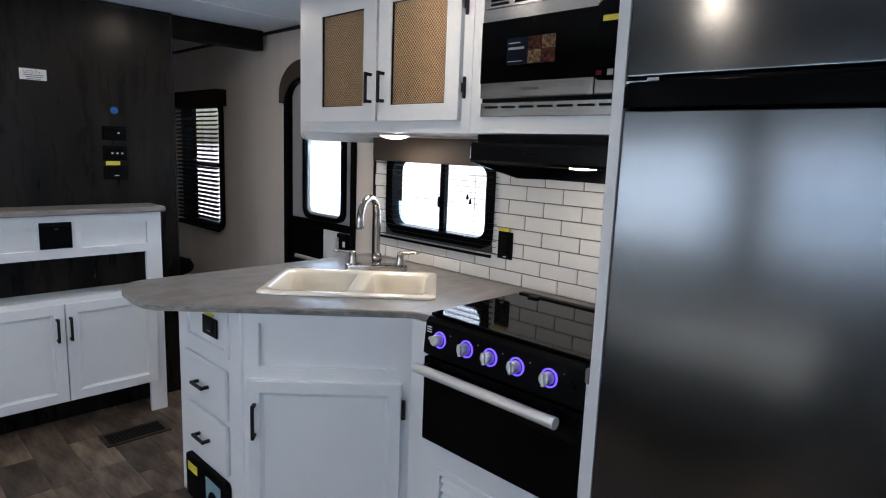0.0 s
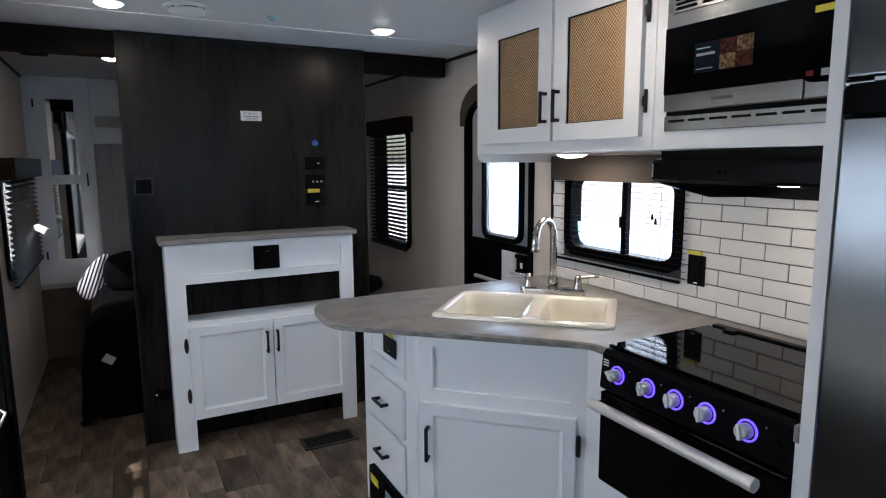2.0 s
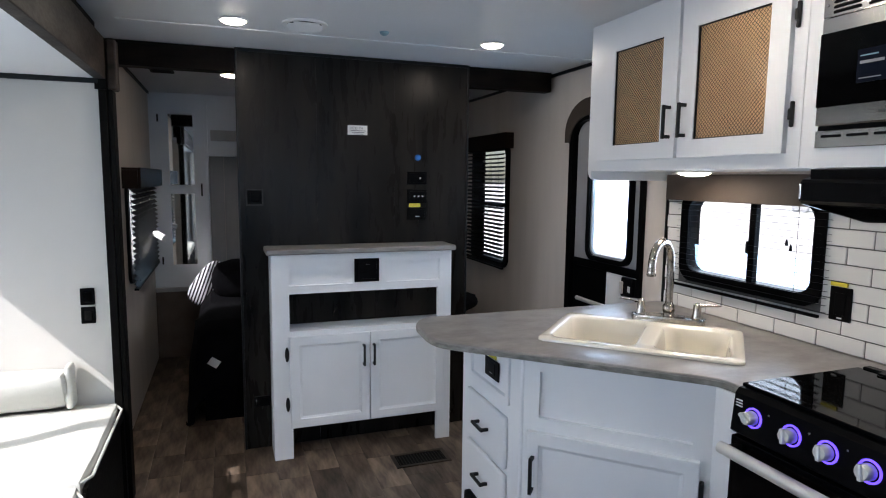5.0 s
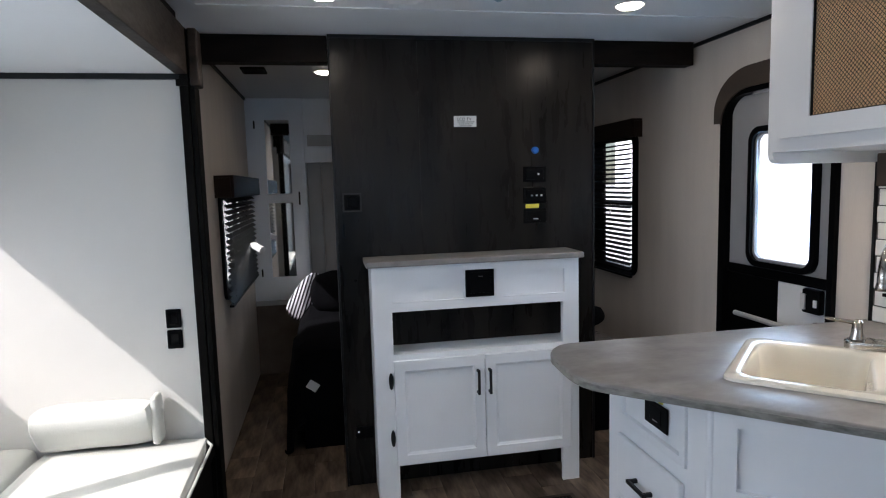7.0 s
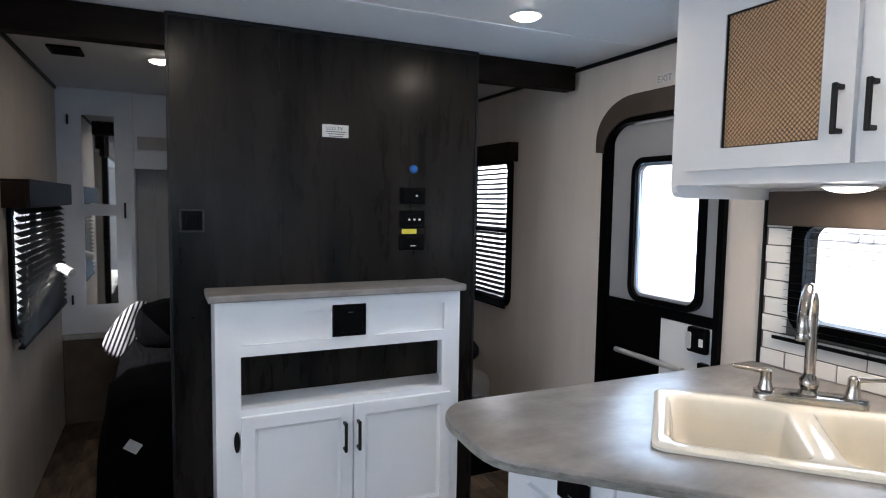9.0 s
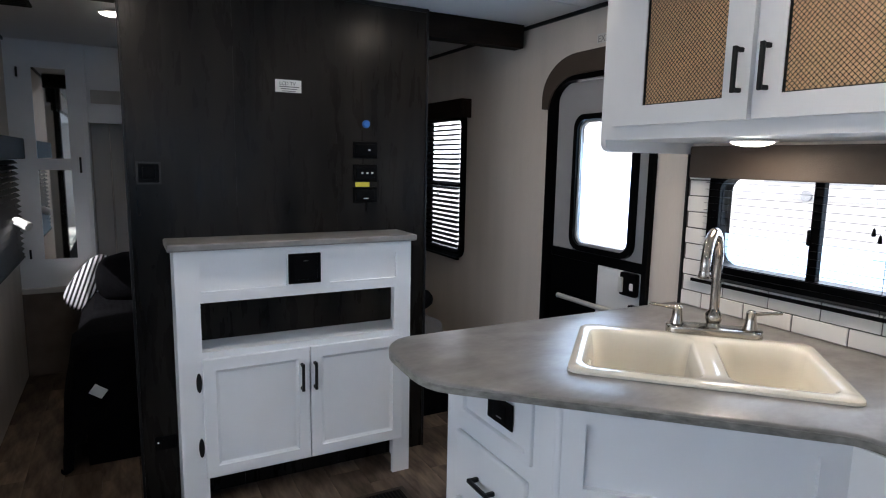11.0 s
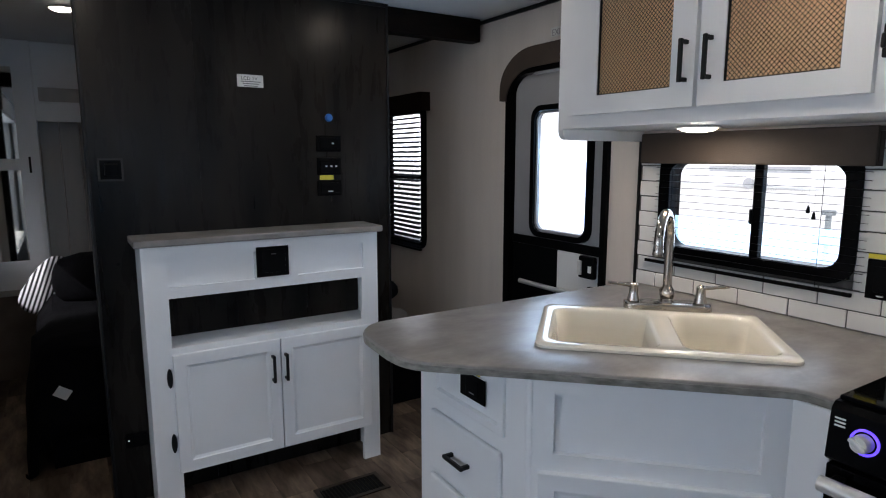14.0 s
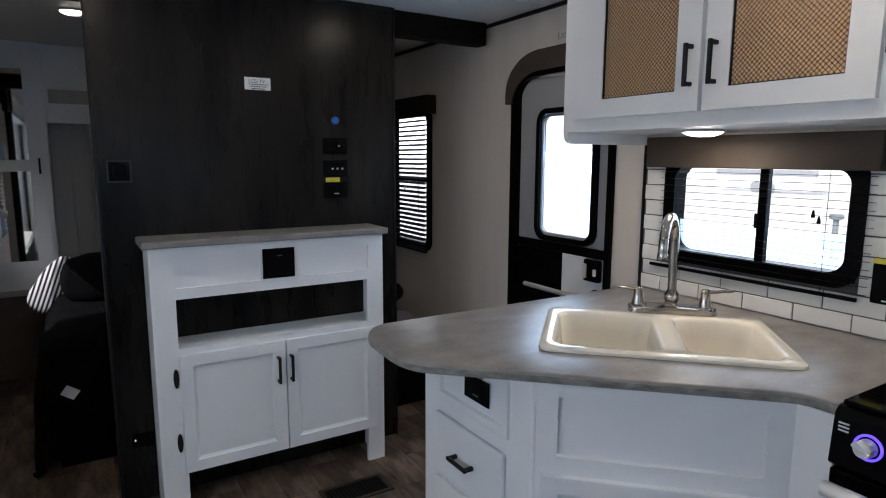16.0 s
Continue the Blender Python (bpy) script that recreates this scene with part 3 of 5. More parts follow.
# ---- entry door ----
def entry_door():
    m = E(XE, 3.605, 0.0)
    ob = thing("door_1", m @ Vector((0.345, 0, 0)), "closed grey entry door in a black frame with a frosted window", "door", kind="structure")
    arch = lambda w, h, r, n=10: ([(0, 0)] + [(r - r * math.cos(math.pi / 2 * i / n), h - r * 0.75 + r * 0.75 * math.sin(math.pi / 2 * i / n)) for i in range(n + 1)]
                                  + [(w - r + r * math.sin(math.pi / 2 * i / n), h - r * 0.75 + r * 0.75 * math.cos(math.pi / 2 * i / n)) for i in range(n + 1)] + [(w, 0)])
    # black frame, an upside-down U
    out, inn = arch(0.695, 1.86, 0.16), [(a + 0.043, b) for a, b in arch(0.625, 1.818, 0.13)]
    bm = bmesh.new()
    rows = [[bm.verts.new((p[0], d, p[1])) for p in pts] for pts, d in ((out, -0.022), (inn, -0.022), (inn, 0.045), (out, -0.001))]
    for a, b in ((0, 1), (1, 2), (0, 3)):
        for i in range(len(out) - 1):
            bm.faces.new((rows[a][i], rows[a][i + 1], rows[b][i + 1], rows[b][i]))
    part("door_frame", bm, BLACK, ob, m=m)
    # skin with a hole for the window
    part("upper_panel", wall_bm(0.045, 0.668, 0.995, 1.812, [(0.205, 0.575, 1.052, 1.646)], 0.03), GREY_DOOR, ob, m=m @ pose(0, 0.012, 0))
    part("lower_panel", box((0.047, 0.378, 0.008, 0.042, 0.03, 0.985)), BLACK, ob, m=m)
    part("kick_panel", box((0.380, 0.668, 0.006, 0.042, 0.03, 0.985), bevel=0.003), WHITE_PLASTIC, ob, m=m)
    part("middle_rail", box((0.045, 0.668, 0.002, 0.044, 0.986, 1.03), bevel=0.003), BLACK, ob, m=m)
    w0 = rrect(0.402, 0.628, 0.065, 8, 0.390, 1.349)
    w1 = rrect(0.352, 0.578, 0.05, 8, 0.390, 1.349)
    part("window_frame", ring(w0, w1, -0.012, 0.03), BLACK, ob, m=m, smooth=True)
    p = part("pane", prism(rrect(0.354, 0.580, 0.05, 8, 0.390, 1.349), 0.02, 0.026, "y"), FROST, ob, m=m)
    p.visible_shadow = False
    part("window_lip", ring(rrect(0.352, 0.578, 0.05, 8, 0.390, 1.349), rrect(0.328, 0.554, 0.04, 8, 0.390, 1.349), 0.004, 0.019), GREY_DOOR, ob, "grey inner lip", m=m, smooth=True)
    latch = part("latch", box((0.548, 0.640, -0.024, 0.005, 0.885, 0.985), bevel=0.008), BLACK, ob, m=m)
    part("lever", box((0.552, 0.575, -0.036, -0.024, 0.90, 0.965), bevel=0.004), SILVER, latch, m=m)
    part("key_plate", box((0.612, 0.630, -0.028, -0.024, 0.915, 0.945), bevel=0.001), PAPER, latch, m=m)
    part("lower_catch", box((0.60, 0.645, -0.02, 0.005, 0.80, 0.85), bevel=0.006), BLACK, ob, m=m)
    part("push_bar", tube([m @ Vector((0.15, -0.03, 0.802)), m @ Vector((0.54, -0.03, 0.802))], 0.012), SILVER, ob, smooth=True)
    # arched brown surround over the frame
    o2, i2 = arch(0.80, 0.238, 0.25), [(a + 0.05, b) for a, b in arch(0.70, 0.142, 0.20)]
    bm = bmesh.new()
    rows = [[bm.verts.new((p[0], d, p[1])) for p in pts] for pts, d in ((o2, -0.03), (i2, -0.03), (i2, -0.001), (o2, -0.001))]
    for a, b in ((0, 1), (1, 2), (3, 0)):
        for i in range(len(o2) - 1):
            bm.faces.new((rows[a][i], rows[a][i + 1], rows[b][i + 1], rows[b][i]))
    for i in (0, len(o2) - 1):
        bm.faces.new((rows[0][i], rows[1][i], rows[2][i], rows[3][i]))
    part("arched_surround", bm, BROWN, ob, "brown arched surround", m=E(XE, 3.645, 1.70))
    return ob


entry_door()
SIGN_PLATE = mat("pale_sign_plate", (0.62, 0.60, 0.57), 0.4, var=0.03)
SIGN_PRINT = mat("grey_sign_print", (0.30, 0.29, 0.28), 0.5, var=0.03)
exit_sign = thing("exit_sign", (2.089, 3.24, 1.957), "small white exit sign with raised letters", "sign")
part("plate", box((0, 0.105, -0.002, 0, 0, 0.042), bevel=0.001), SIGN_PLATE, exit_sign, m=E(XE, 3.300, 1.962))
words("EXIT", 0.040, E(XE - 0.0025, 3.295, 1.968), SIGN_PRINT, exit_sign)


# ---- kitchen ----
COUNTER_Z = 0.915


def handle(at, angle, length, upright, parent):
    return part("handle", pull(length, upright), BLACK_METAL, parent, "matt black bar handle", m=pose(*at, 0, 0, angle))


def hinge(at, angle, parent):
    m = pose(*at, 0, 0, angle)
    return part("hinge", box((-0.008, 0.008, -0.022, 0, -0.035, 0.035), (-0.005, 0.005, -0.026, 0, -0.02, 0.02), bevel=0.004), BLACK_METAL, parent, "black hinge", m=m)


def counter():
    n = 8
    pts = [(2.088, 2.775), (0.950, 2.775)]
    pts += [(0.950 - 0.118 * math.sin(math.pi / 2 * i / n), 2.61 + 0.165 * math.cos(math.pi / 2 * i / n)) for i in range(1, n)]
    pts += [(0.829, 2.56), (0.826, 2.50), (0.828, 2.455), (0.836, 2.42), (0.850, 2.390), (0.872, 2.365)]
    pts += [(1.458, 1.798), (1.473, 1.780), (1.481, 1.758), (1.483, 1.735), (1.483, 1.704), (1.965, 1.704), (1.965, 1.084), (2.088, 1.084)]
    hole = [(1.572 + 0.7071 * (u + v), 2.240 + 0.7071 * (v - u)) for u, v in rrect(0.60, 0.43, 0.03, 4)]
    bm = bmesh.new()
    edges = []
    for loop in (pts, hole):
        vs = [bm.verts.new((x, y, COUNTER_Z)) for x, y in loop]
        edges += [bm.edges.new((vs[i], vs[(i + 1) % len(vs)])) for i in range(len(vs))]
    bmesh.ops.triangle_fill(bm, use_beauty=True, use_dissolve=False, edges=edges)
    ext = bmesh.ops.extrude_face_region(bm, geom=list(bm.faces))
    bmesh.ops.translate(bm, vec=(0, 0, -0.024), verts=[v for v in ext["geom"] if isinstance(v, bmesh.types.BMVert)])
    rim = [e for e in bm.edges if len(e.link_faces) == 2 and e.calc_face_angle(0) > 1.2 and abs(e.verts[0].co.z - e.verts[1].co.z) < 1e-4]
    bmesh.ops.bevel(bm, geom=rim, offset=0.007, segments=3, profile=0.5, affect="EDGES")
    ob = part("countertop", bm, COUNTER, label="grey-brown stone-look laminate countertop with rounded peninsula end", category="countertop", smooth=True)
    # laminate edge band along the open side
    rim = [Vector((x, y)) for x, y in pts[1:-3]]
    bm = bmesh.new()
    loops = []
    for i, p in enumerate(rim):
        way = (rim[min(i + 1, len(rim) - 1)] - rim[max(i - 1, 0)]).normalized()
        out = Vector((way.y, -way.x)) if (Vector((way.y, -way.x))).dot(p - Vector((1.5, 2.3))) > 0 else Vector((-way.y, way.x))
        loops.append([bm.verts.new((*(p + out * d), z)) for d, z in ((-0.002, 0.8895), (0.0015, 0.8905), (0.0015, 0.9075), (-0.002, 0.9085))])
    for a, b in zip(loops, loops[1:]):
        for k in range(4):
            bm.faces.new((a[k], a[(k + 1) % 4], b[(k + 1) % 4], b[k]))
    bm.faces.new(loops[0])
    bm.faces.new(loops[-1][::-1])
    part("edge_band", bm, EDGE_BAND, ob, "mottled grey laminate edge band", smooth=True)
    part("counter_strip", box((1.452, 1.965, 1.084, 1.0955, 0.876, 0.915), bevel=0.002), COUNTER, label="narrow grey laminate strip beside the cooker", category="countertop")
    return ob


def base_cabinets():
    # drawers, facing -x
    ob = thing("drawer_cabinet", (1.30, 2.43, 0), "white drawer cabinet with two drawers and black handles", "cabinet")
    part("body", box((1.075, 1.50, 2.205, 2.745, 0.0, 0.72), (1.075, 1.10, 2.205, 2.745, 0.7205, 0.889), (1.1005, 2.05, 2.73, 2.745, 0.7205, 0.889)), WHITE, ob)
    m = E(1.075, 2.745, 0.0)
    part("face_frame", box((0, 0.545, -0.004, 0, 0, 0.889), bevel=0.001), WHITE, ob, m=m)
    part("corner_post", cyl(0.011, 0.887, pose(1.066, 2.198, 0.001), seg=16), WHITE, ob, smooth=True)
    top = part("false_front", panel_door(0.36, 0.175, 0.010, 0.030, 0.004, 0.009), WHITE, ob, m=E(1.071, 2.66, 0.69))
    for z0, z1 in ((0.45, 0.645), (0.235, 0.43)):
        d = part("drawer", box((0, 0.352, -0.018, 0, z0, z1), bevel=0.007), WHITE, ob, m=E(1.071, 2.66, 0))
        handle((1.053, 2.485, (z0 + z1) / 2 - 0.0), -90, 0.10, False, d)
    plate = part("outlet", box((0, 0.12, -0.004, 0, 0, 0.072), bevel=0.0015), BLACK, ob, "black outlet plate", m=E(1.066, 2.503, 0.746))
    part("outlet_face", box((0.03, 0.09, -0.006, -0.004, 0.012, 0.06), bevel=0.001), BLACK, plate, m=E(1.066, 2.503, 0.746))
    part("mark", box((0.048, 0.072, -0.0068, -0.006, 0.018, 0.021)), PRINT, plate, m=E(1.066, 2.503, 0.746))
    part("sticker", box((0.01, 0.09, -0.004, 0, 0.076, 0.088)), YELLOW, plate, "yellow sticker", m=E(1.068, 2.503, 0.746))
    # power centre low on the drawer face
    pc = thing("power_panel", (1.05, 2.48, 0.02), "black power distribution panel with pale label and yellow sticker", "electrical panel")
    m = E(1.071, 2.665, 0.02)
    part("body", prism(rrect(0.36, 0.185, 0.02, 5, 0.18, 0.0925), -0.02, -0.001, "y"), BLACK, pc, m=m)
    part("label_plate", box((0.185, 0.31, -0.023, -0.02, 0.06, 0.15), bevel=0.001), PALE_BLUE, pc, m=m)
    part("label_curve", prism([(0.25 + 0.045 * math.cos(a * 0.35), 0.06 + 0.05 * math.sin(a * 0.35)) for a in range(10)], -0.0245, -0.023, "y"), NAVY, pc, m=m)
    part("sticker", box((0.02, 0.105, -0.022, -0.02, 0.115, 0.15)), YELLOW, pc, m=m)
    # sink base with an angled front
    ob = thing("sink_cabinet", (1.45, 2.10, 0), "white angled sink base cabinet with one closed door", "cabinet")
    part("body", prism([(1.088, 2.203), (1.500, 1.804), (2.05, 1.804), (2.05, 2.203)], 0.0, 0.685), WHITE, ob)
    ang = math.degrees(math.atan2(1.785 - 2.19, 1.479 - 1.062))
    m = pose(1.062, 2.19, 0, 0, 0, ang)
    part("face_frame", wall_bm(0.004, 0.581, 0.0, 0.889, [(0.056, 0.527, 0.70, 0.855)], 0.02), WHITE, ob, m=m)
    part("apron_panel", box((0.05, 0.54, 0.0165, 0.0235, 0.69, 0.865)), WHITE, ob, m=m)
    door = part("door", panel_door(0.53, 0.62, 0.018, 0.055, 0.014, 0.009), WHITE, ob, m=m @ pose(0.02, 0, 0.035))
    part("handle", pull(0.125), BLACK_METAL, door, "matt black bar handle", m=m @ pose(0.045, -0.018, 0.515))
    part("hinge", box((-0.007, 0.007, -0.02, 0, -0.035, 0.035), bevel=0.004), BLACK_METAL, door, "black hinge", m=m @ pose(0.558, 0, 0.56))
    part("hinge", box((-0.007, 0.007, -0.02, 0, -0.035, 0.035), bevel=0.004), BLACK_METAL, door, "black hinge", m=m @ pose(0.558, 0, 0.13))
    # fillers round the cooker
    ob = thing("range_surround", (1.47, 1.42, 0), "white cabinet panel with a louvred vent below the cooker", "cabinet")
    part("stile", box((1.478, 1.50, 1.702, 1.786, 0, 0.889), bevel=0.002), WHITE, ob)
    part("stile", box((1.460, 1.50, 1.084, 1.0955, 0, 0.872), bevel=0.002), WHITE, ob)
    m = E(1.462, 1.70, 0.0)
    part("lower_panel", wall_bm(0.0, 0.605, 0.0, 0.492, [(0.09, 0.50, 0.10, 0.40)], 0.018), WHITE, ob, m=m)
    part("vent_frame", ring(rrect(0.44, 0.33, 0.006, 3, 0.295, 0.25), rrect(0.405, 0.295, 0.006, 3, 0.295, 0.25), -0.008, 0.004), WHITE, ob, m=m)
    for k in range(9):
        part("louvre", box((0.092, 0.498, -0.004, 0.0, -0.014, 0.014), bevel=0.001), WHITE, ob, m=m @ pose(0, 0.010, 0.120 + k * 0.0325, -35))
    part("vent_backing", box((0.08, 0.51, 0.019, 0.022, 0.08, 0.42)), VOID, ob, m=m)
    part("divider_panel", box((1.452, 2.088, 1.052, 1.0825, 0, 2.128), bevel=0.0015), WHITE, label="tall white panel between cooker and fridge", category="panel")


def sink():
    m = pose(1.572, 2.240, 0, 0, 0, -45)
    ob = thing("sink", (1.572, 2.240, 0.77), "glossy cream double-bowl drop-in sink", "sink")
    bm = bmesh.new()
    top = COUNTER_Z + 0.013
    rings = [(rrect(0.668, 0.466, 0.035, 6), COUNTER_Z + 0.001), (rrect(0.666, 0.464, 0.035, 6), COUNTER_Z + 0.008), (rrect(0.650, 0.448, 0.03, 6), top)]
    loops = [[bm.verts.new((x, y, z)) for x, y in pts] for pts, z in rings]
    for a, b in zip(loops, loops[1:]):
        for i in range(len(a)):
            j = (i + 1) % len(a)
            bm.faces.new((a[i], a[j], b[j], b[i]))
    edges = [bm.edges.get((loops[-1][i], loops[-1][(i + 1) % len(loops[-1])])) for i in range(len(loops[-1]))]
    bowls = ((-0.150, -0.008, 0.305, 0.385), (0.176, -0.008, 0.250, 0.385))
    inner = []
    for cx, cy, w, h in bowls:
        vs = [bm.verts.new((x, y, top)) for x, y in rrect(w, h, 0.05, 6, cx, cy)]
        edges += [bm.edges.new((vs[i], vs[(i + 1) % len(vs)])) for i in range(len(vs))]
        inner.append(vs)
    bmesh.ops.triangle_fill(bm, use_beauty=True, use_dissolve=False, edges=edges)
    for (cx, cy, w, h), vs in zip(bowls, inner):
        last = vs
        for s, dz in ((0.005, 0.003), (0.011, 0.012), (0.018, 0.06), (0.024, 0.115), (0.036, 0.140), (0.06, 0.150)):
            nx = [bm.verts.new((x, y, top - dz)) for x, y in rrect(w - 2 * s, h - 2 * s, 0.05, 6, cx, cy)]
            for i in range(len(nx)):
                j = (i + 1) % len(nx)
                bm.faces.new((last[i], last[j], nx[j], nx[i]))
            last = nx
        bm.faces.new(last)
    part("basin", bm, CREAM, ob, m=m, smooth=True)
    for cx, cy, w, h in bowls:
        part("drain", ring([(cx + 0.04 * math.cos(a * 0.2618), cy + 0.04 * math.sin(a * 0.2618)) for a in range(24)],
                           [(cx + 0.022 * math.cos(a * 0.2618), cy + 0.022 * math.sin(a * 0.2618)) for a in range(24)], top - 0.1495, top - 0.1465, "z"), CHROME, ob, m=m)


def faucet():
    c = Vector((1.800, 2.377, 0.9155))
    m = pose(*c, 0, 0, -45)
    ob = thing("faucet", c, "brushed nickel two-handle gooseneck faucet", "faucet")
    part("deck_plate", prism(rrect(0.275, 0.078, 0.030, 6), 0, 0.034, "z", 0.008), NICKEL, ob, m=m @ pose(0, -0.012, 0), smooth=True)
    part("post", lathe([(0.026, 0.022), (0.024, 0.035), (0.02, 0.045), (0.024, 0.055), (0.024, 0.072), (0.015, 0.085), (0.0135, 0.10)], m), NICKEL, ob, smooth=True)
    d = Vector((-0.892, -0.452, 0)).normalized()
    r = 0.088
    path = [c + Vector((0, 0, z)) for z in (0.09, 0.13, 0.18, 0.22)]
    path += [c + d * (r - r * math.cos(math.pi * i / 14)) + Vector((0, 0, 0.245 + r * math.sin(math.pi * i / 14))) for i in range(15)]
    path += [c + d * 2 * r + Vector((0, 0, z)) for z in (0.242, 0.228)]
    part("spout", tube(path, 0.0145, 16), NICKEL, ob, smooth=True)
    part("aerator", lathe([(0.016, 0), (0.0175, 0.008), (0.0155, 0.02)], Matrix.Translation(c + d * 2 * r + Vector((0, 0, 0.210)))), NICKEL, ob, smooth=True)
    for s in (-1, 1):
        h = part("valve", lathe([(0.024, 0.022), (0.022, 0.032), (0.016, 0.055), (0.0145, 0.078), (0.015, 0.085), (0.008, 0.092)], m @ pose(s * 0.105, 0, 0)), NICKEL, ob, smooth=True)
        a = m @ Vector((s * 0.105, 0, 0.082))
        b = m @ Vector((s * 0.19, 0.0, 0.09))
        part("lever", tube([a.lerp(b, k / 6) for k in range(7)], 0.006, 10, radii=[0.008, 0.007, 0.006, 0.0055, 0.005, 0.0055, 0.004]), NICKEL, h, smooth=True)


def cooker():
    ob = thing("cooker", (1.70, 1.40, 0.49), "black gas cooker with glass lid, steel handle and lit knobs", "cooker")
    y0, y1 = 1.097, 1.70
    part("body", box((1.49, 1.962, y0 + 0.004, y1 - 0.004, 0.495, 0.895)), BLACK, ob)
    # sloping control panel and cooktop
    prof = [(1.462, 0.792), (1.452, 0.800), (1.462, 0.905), (1.475, 0.918), (1.50, 0.920), (1.50, 0.792)]
    bm = prism([(x, z) for x, z in prof], y0, y1, "y")
    part("control_panel", bm, BLACK, ob)
    lid = part("glass_lid", box((1.478, 1.925, y0 + 0.006, y1 - 0.006, 0.921, 0.932), bevel=0.003), BLACK_GLASS, ob)
    part("lid_hinge_bar", box((1.925, 1.955, y0 + 0.02, y1 - 0.02, 0.915, 0.938), bevel=0.004), BLACK, ob)
    for y in (1.60, 1.20):
        part("lid_bumper", box((1.90, 1.935, y - 0.02, y + 0.02, 0.932, 0.939), bevel=0.002), BLACK, ob)
    door = part("oven_door", box((1.452, 1.488, y0 + 0.004, y1 - 0.004, 0.497, 0.787), bevel=0.004), BLACK_GLASS, ob)
    hb = part("oven_handle", tube([(1.402, 1.682 - k * 0.515 / 8, 0.762) for k in range(9)], 0.0165, 16), SILVER, ob, smooth=True)
    for y in (1.665, 1.19):
        part("bracket", box((1.402, 1.455, y - 0.010, y + 0.010, 0.754, 0.770), bevel=0.004), BLACK, hb)
    part("end_cap", tube([(1.402, 1.168, 0.762), (1.402, 1.142, 0.762)], 0.0172, 16), SILVER, hb, smooth=True)
    for y in (1.630, 1.514, 1.418, 1.319, 1.206):
        m = pose(1.4565, y, 0.856, 0, -85, 0)
        k = part("knob", lathe([(0.0185, 0.003), (0.0185, 0.014), (0.017, 0.028), (0.015, 0.031)], m), SILVER, ob, "silver knob", smooth=True)
        part("grip", box((-0.0185, 0.0185, -0.005, 0.005, 0.022, 0.039), bevel=0.003), SILVER, k, m=m @ pose(0, 0, 0, 0, 0, 12 if y < 1.6 else 60))
        part("light_ring", ring([(0.0270 * math.cos(a * 0.2618), 0.0270 * math.sin(a * 0.2618)) for a in range(24)],
                                [(0.0226 * math.cos(a * 0.2618), 0.0226 * math.sin(a * 0.2618)) for a in range(24)], 0.0, 0.004, "z"), VIOLET, k, "violet lit ring", m=m)
        part("mark", box((-0.002, 0.002, -0.002, 0.002, 0.0, 0.0015)), PRINT, k, m=m @ pose(0.024, -0.046, 0.0012))
    for z in (0.872, 0.880, 0.888):
        part("print_bar", box((1.4535, 1.4565, 1.668, 1.688, z, z + 0.003)), PAPER, ob)
    part("igniter", lathe([(0.013, 0), (0.012, 0.006)], pose(1.456, 1.135, 0.852, 0, -85, 0)), BLACK, ob)
    return ob


def fridge():
    ob = thing("refrigerator", (1.77, 0.74, 0), "two-door refrigerator with brushed steel doors and black handle band", "refrigerator")
    y0, y1 = 0.42, 1.044
    part("body", box((1.47, 2.085, y0, y1, 0.02, 2.05)), BLACK, ob)
    part("lower_door", box((1.438, 1.468, y0, y1, 0.09, 1.570), bevel=0.007, seg=4), FRIDGE_STEEL, ob)
    part("upper_door", box((1.438, 1.468, y0, y1, 1.640, 2.045), bevel=0.007, seg=4), FRIDGE_STEEL, ob)
    n = 10
    out = [(y1, 1.470)] + [(y1 - 0.055 * (1 - math.cos(math.pi / 2 * i / n)), 1.440 - 0.022 * math.sin(math.pi / 2 * i / n)) for i in range(n + 1)] + [(y0, 1.418), (y0, 1.470)]
    part("handle_band", prism([(b, a) for a, b in out], 1.572, 1.628, "z", 0.010), HOOD, ob, smooth=True)
    part("upper_edge_trim", box((1.440, 1.468, y0, y1, 1.625, 1.639), bevel=0.003), BLACK, ob)
    part("hinge", box((1.424, 1.44, 0.955, 1.035, 1.624, 1.632), (1.424, 1.438, 0.955, 0.985, 1.622, 1.638), bevel=0.0015), CHROME, ob, "chrome hinge")
    part("toe_grille", box((1.45, 1.47, y0, y1, 0.02, 0.085)), BLACK, ob)
    part("fridge_surround", box((1.452, 2.085, y0, y1, 2.055, 2.128)), WHITE, label="white panel above the fridge", category="panel")
    part("fridge_side_panel", box((1.452, 2.088, 0.395, 0.416, 0, 2.128), bevel=0.0015), WHITE, label="tall white panel beside the fridge", category="panel")


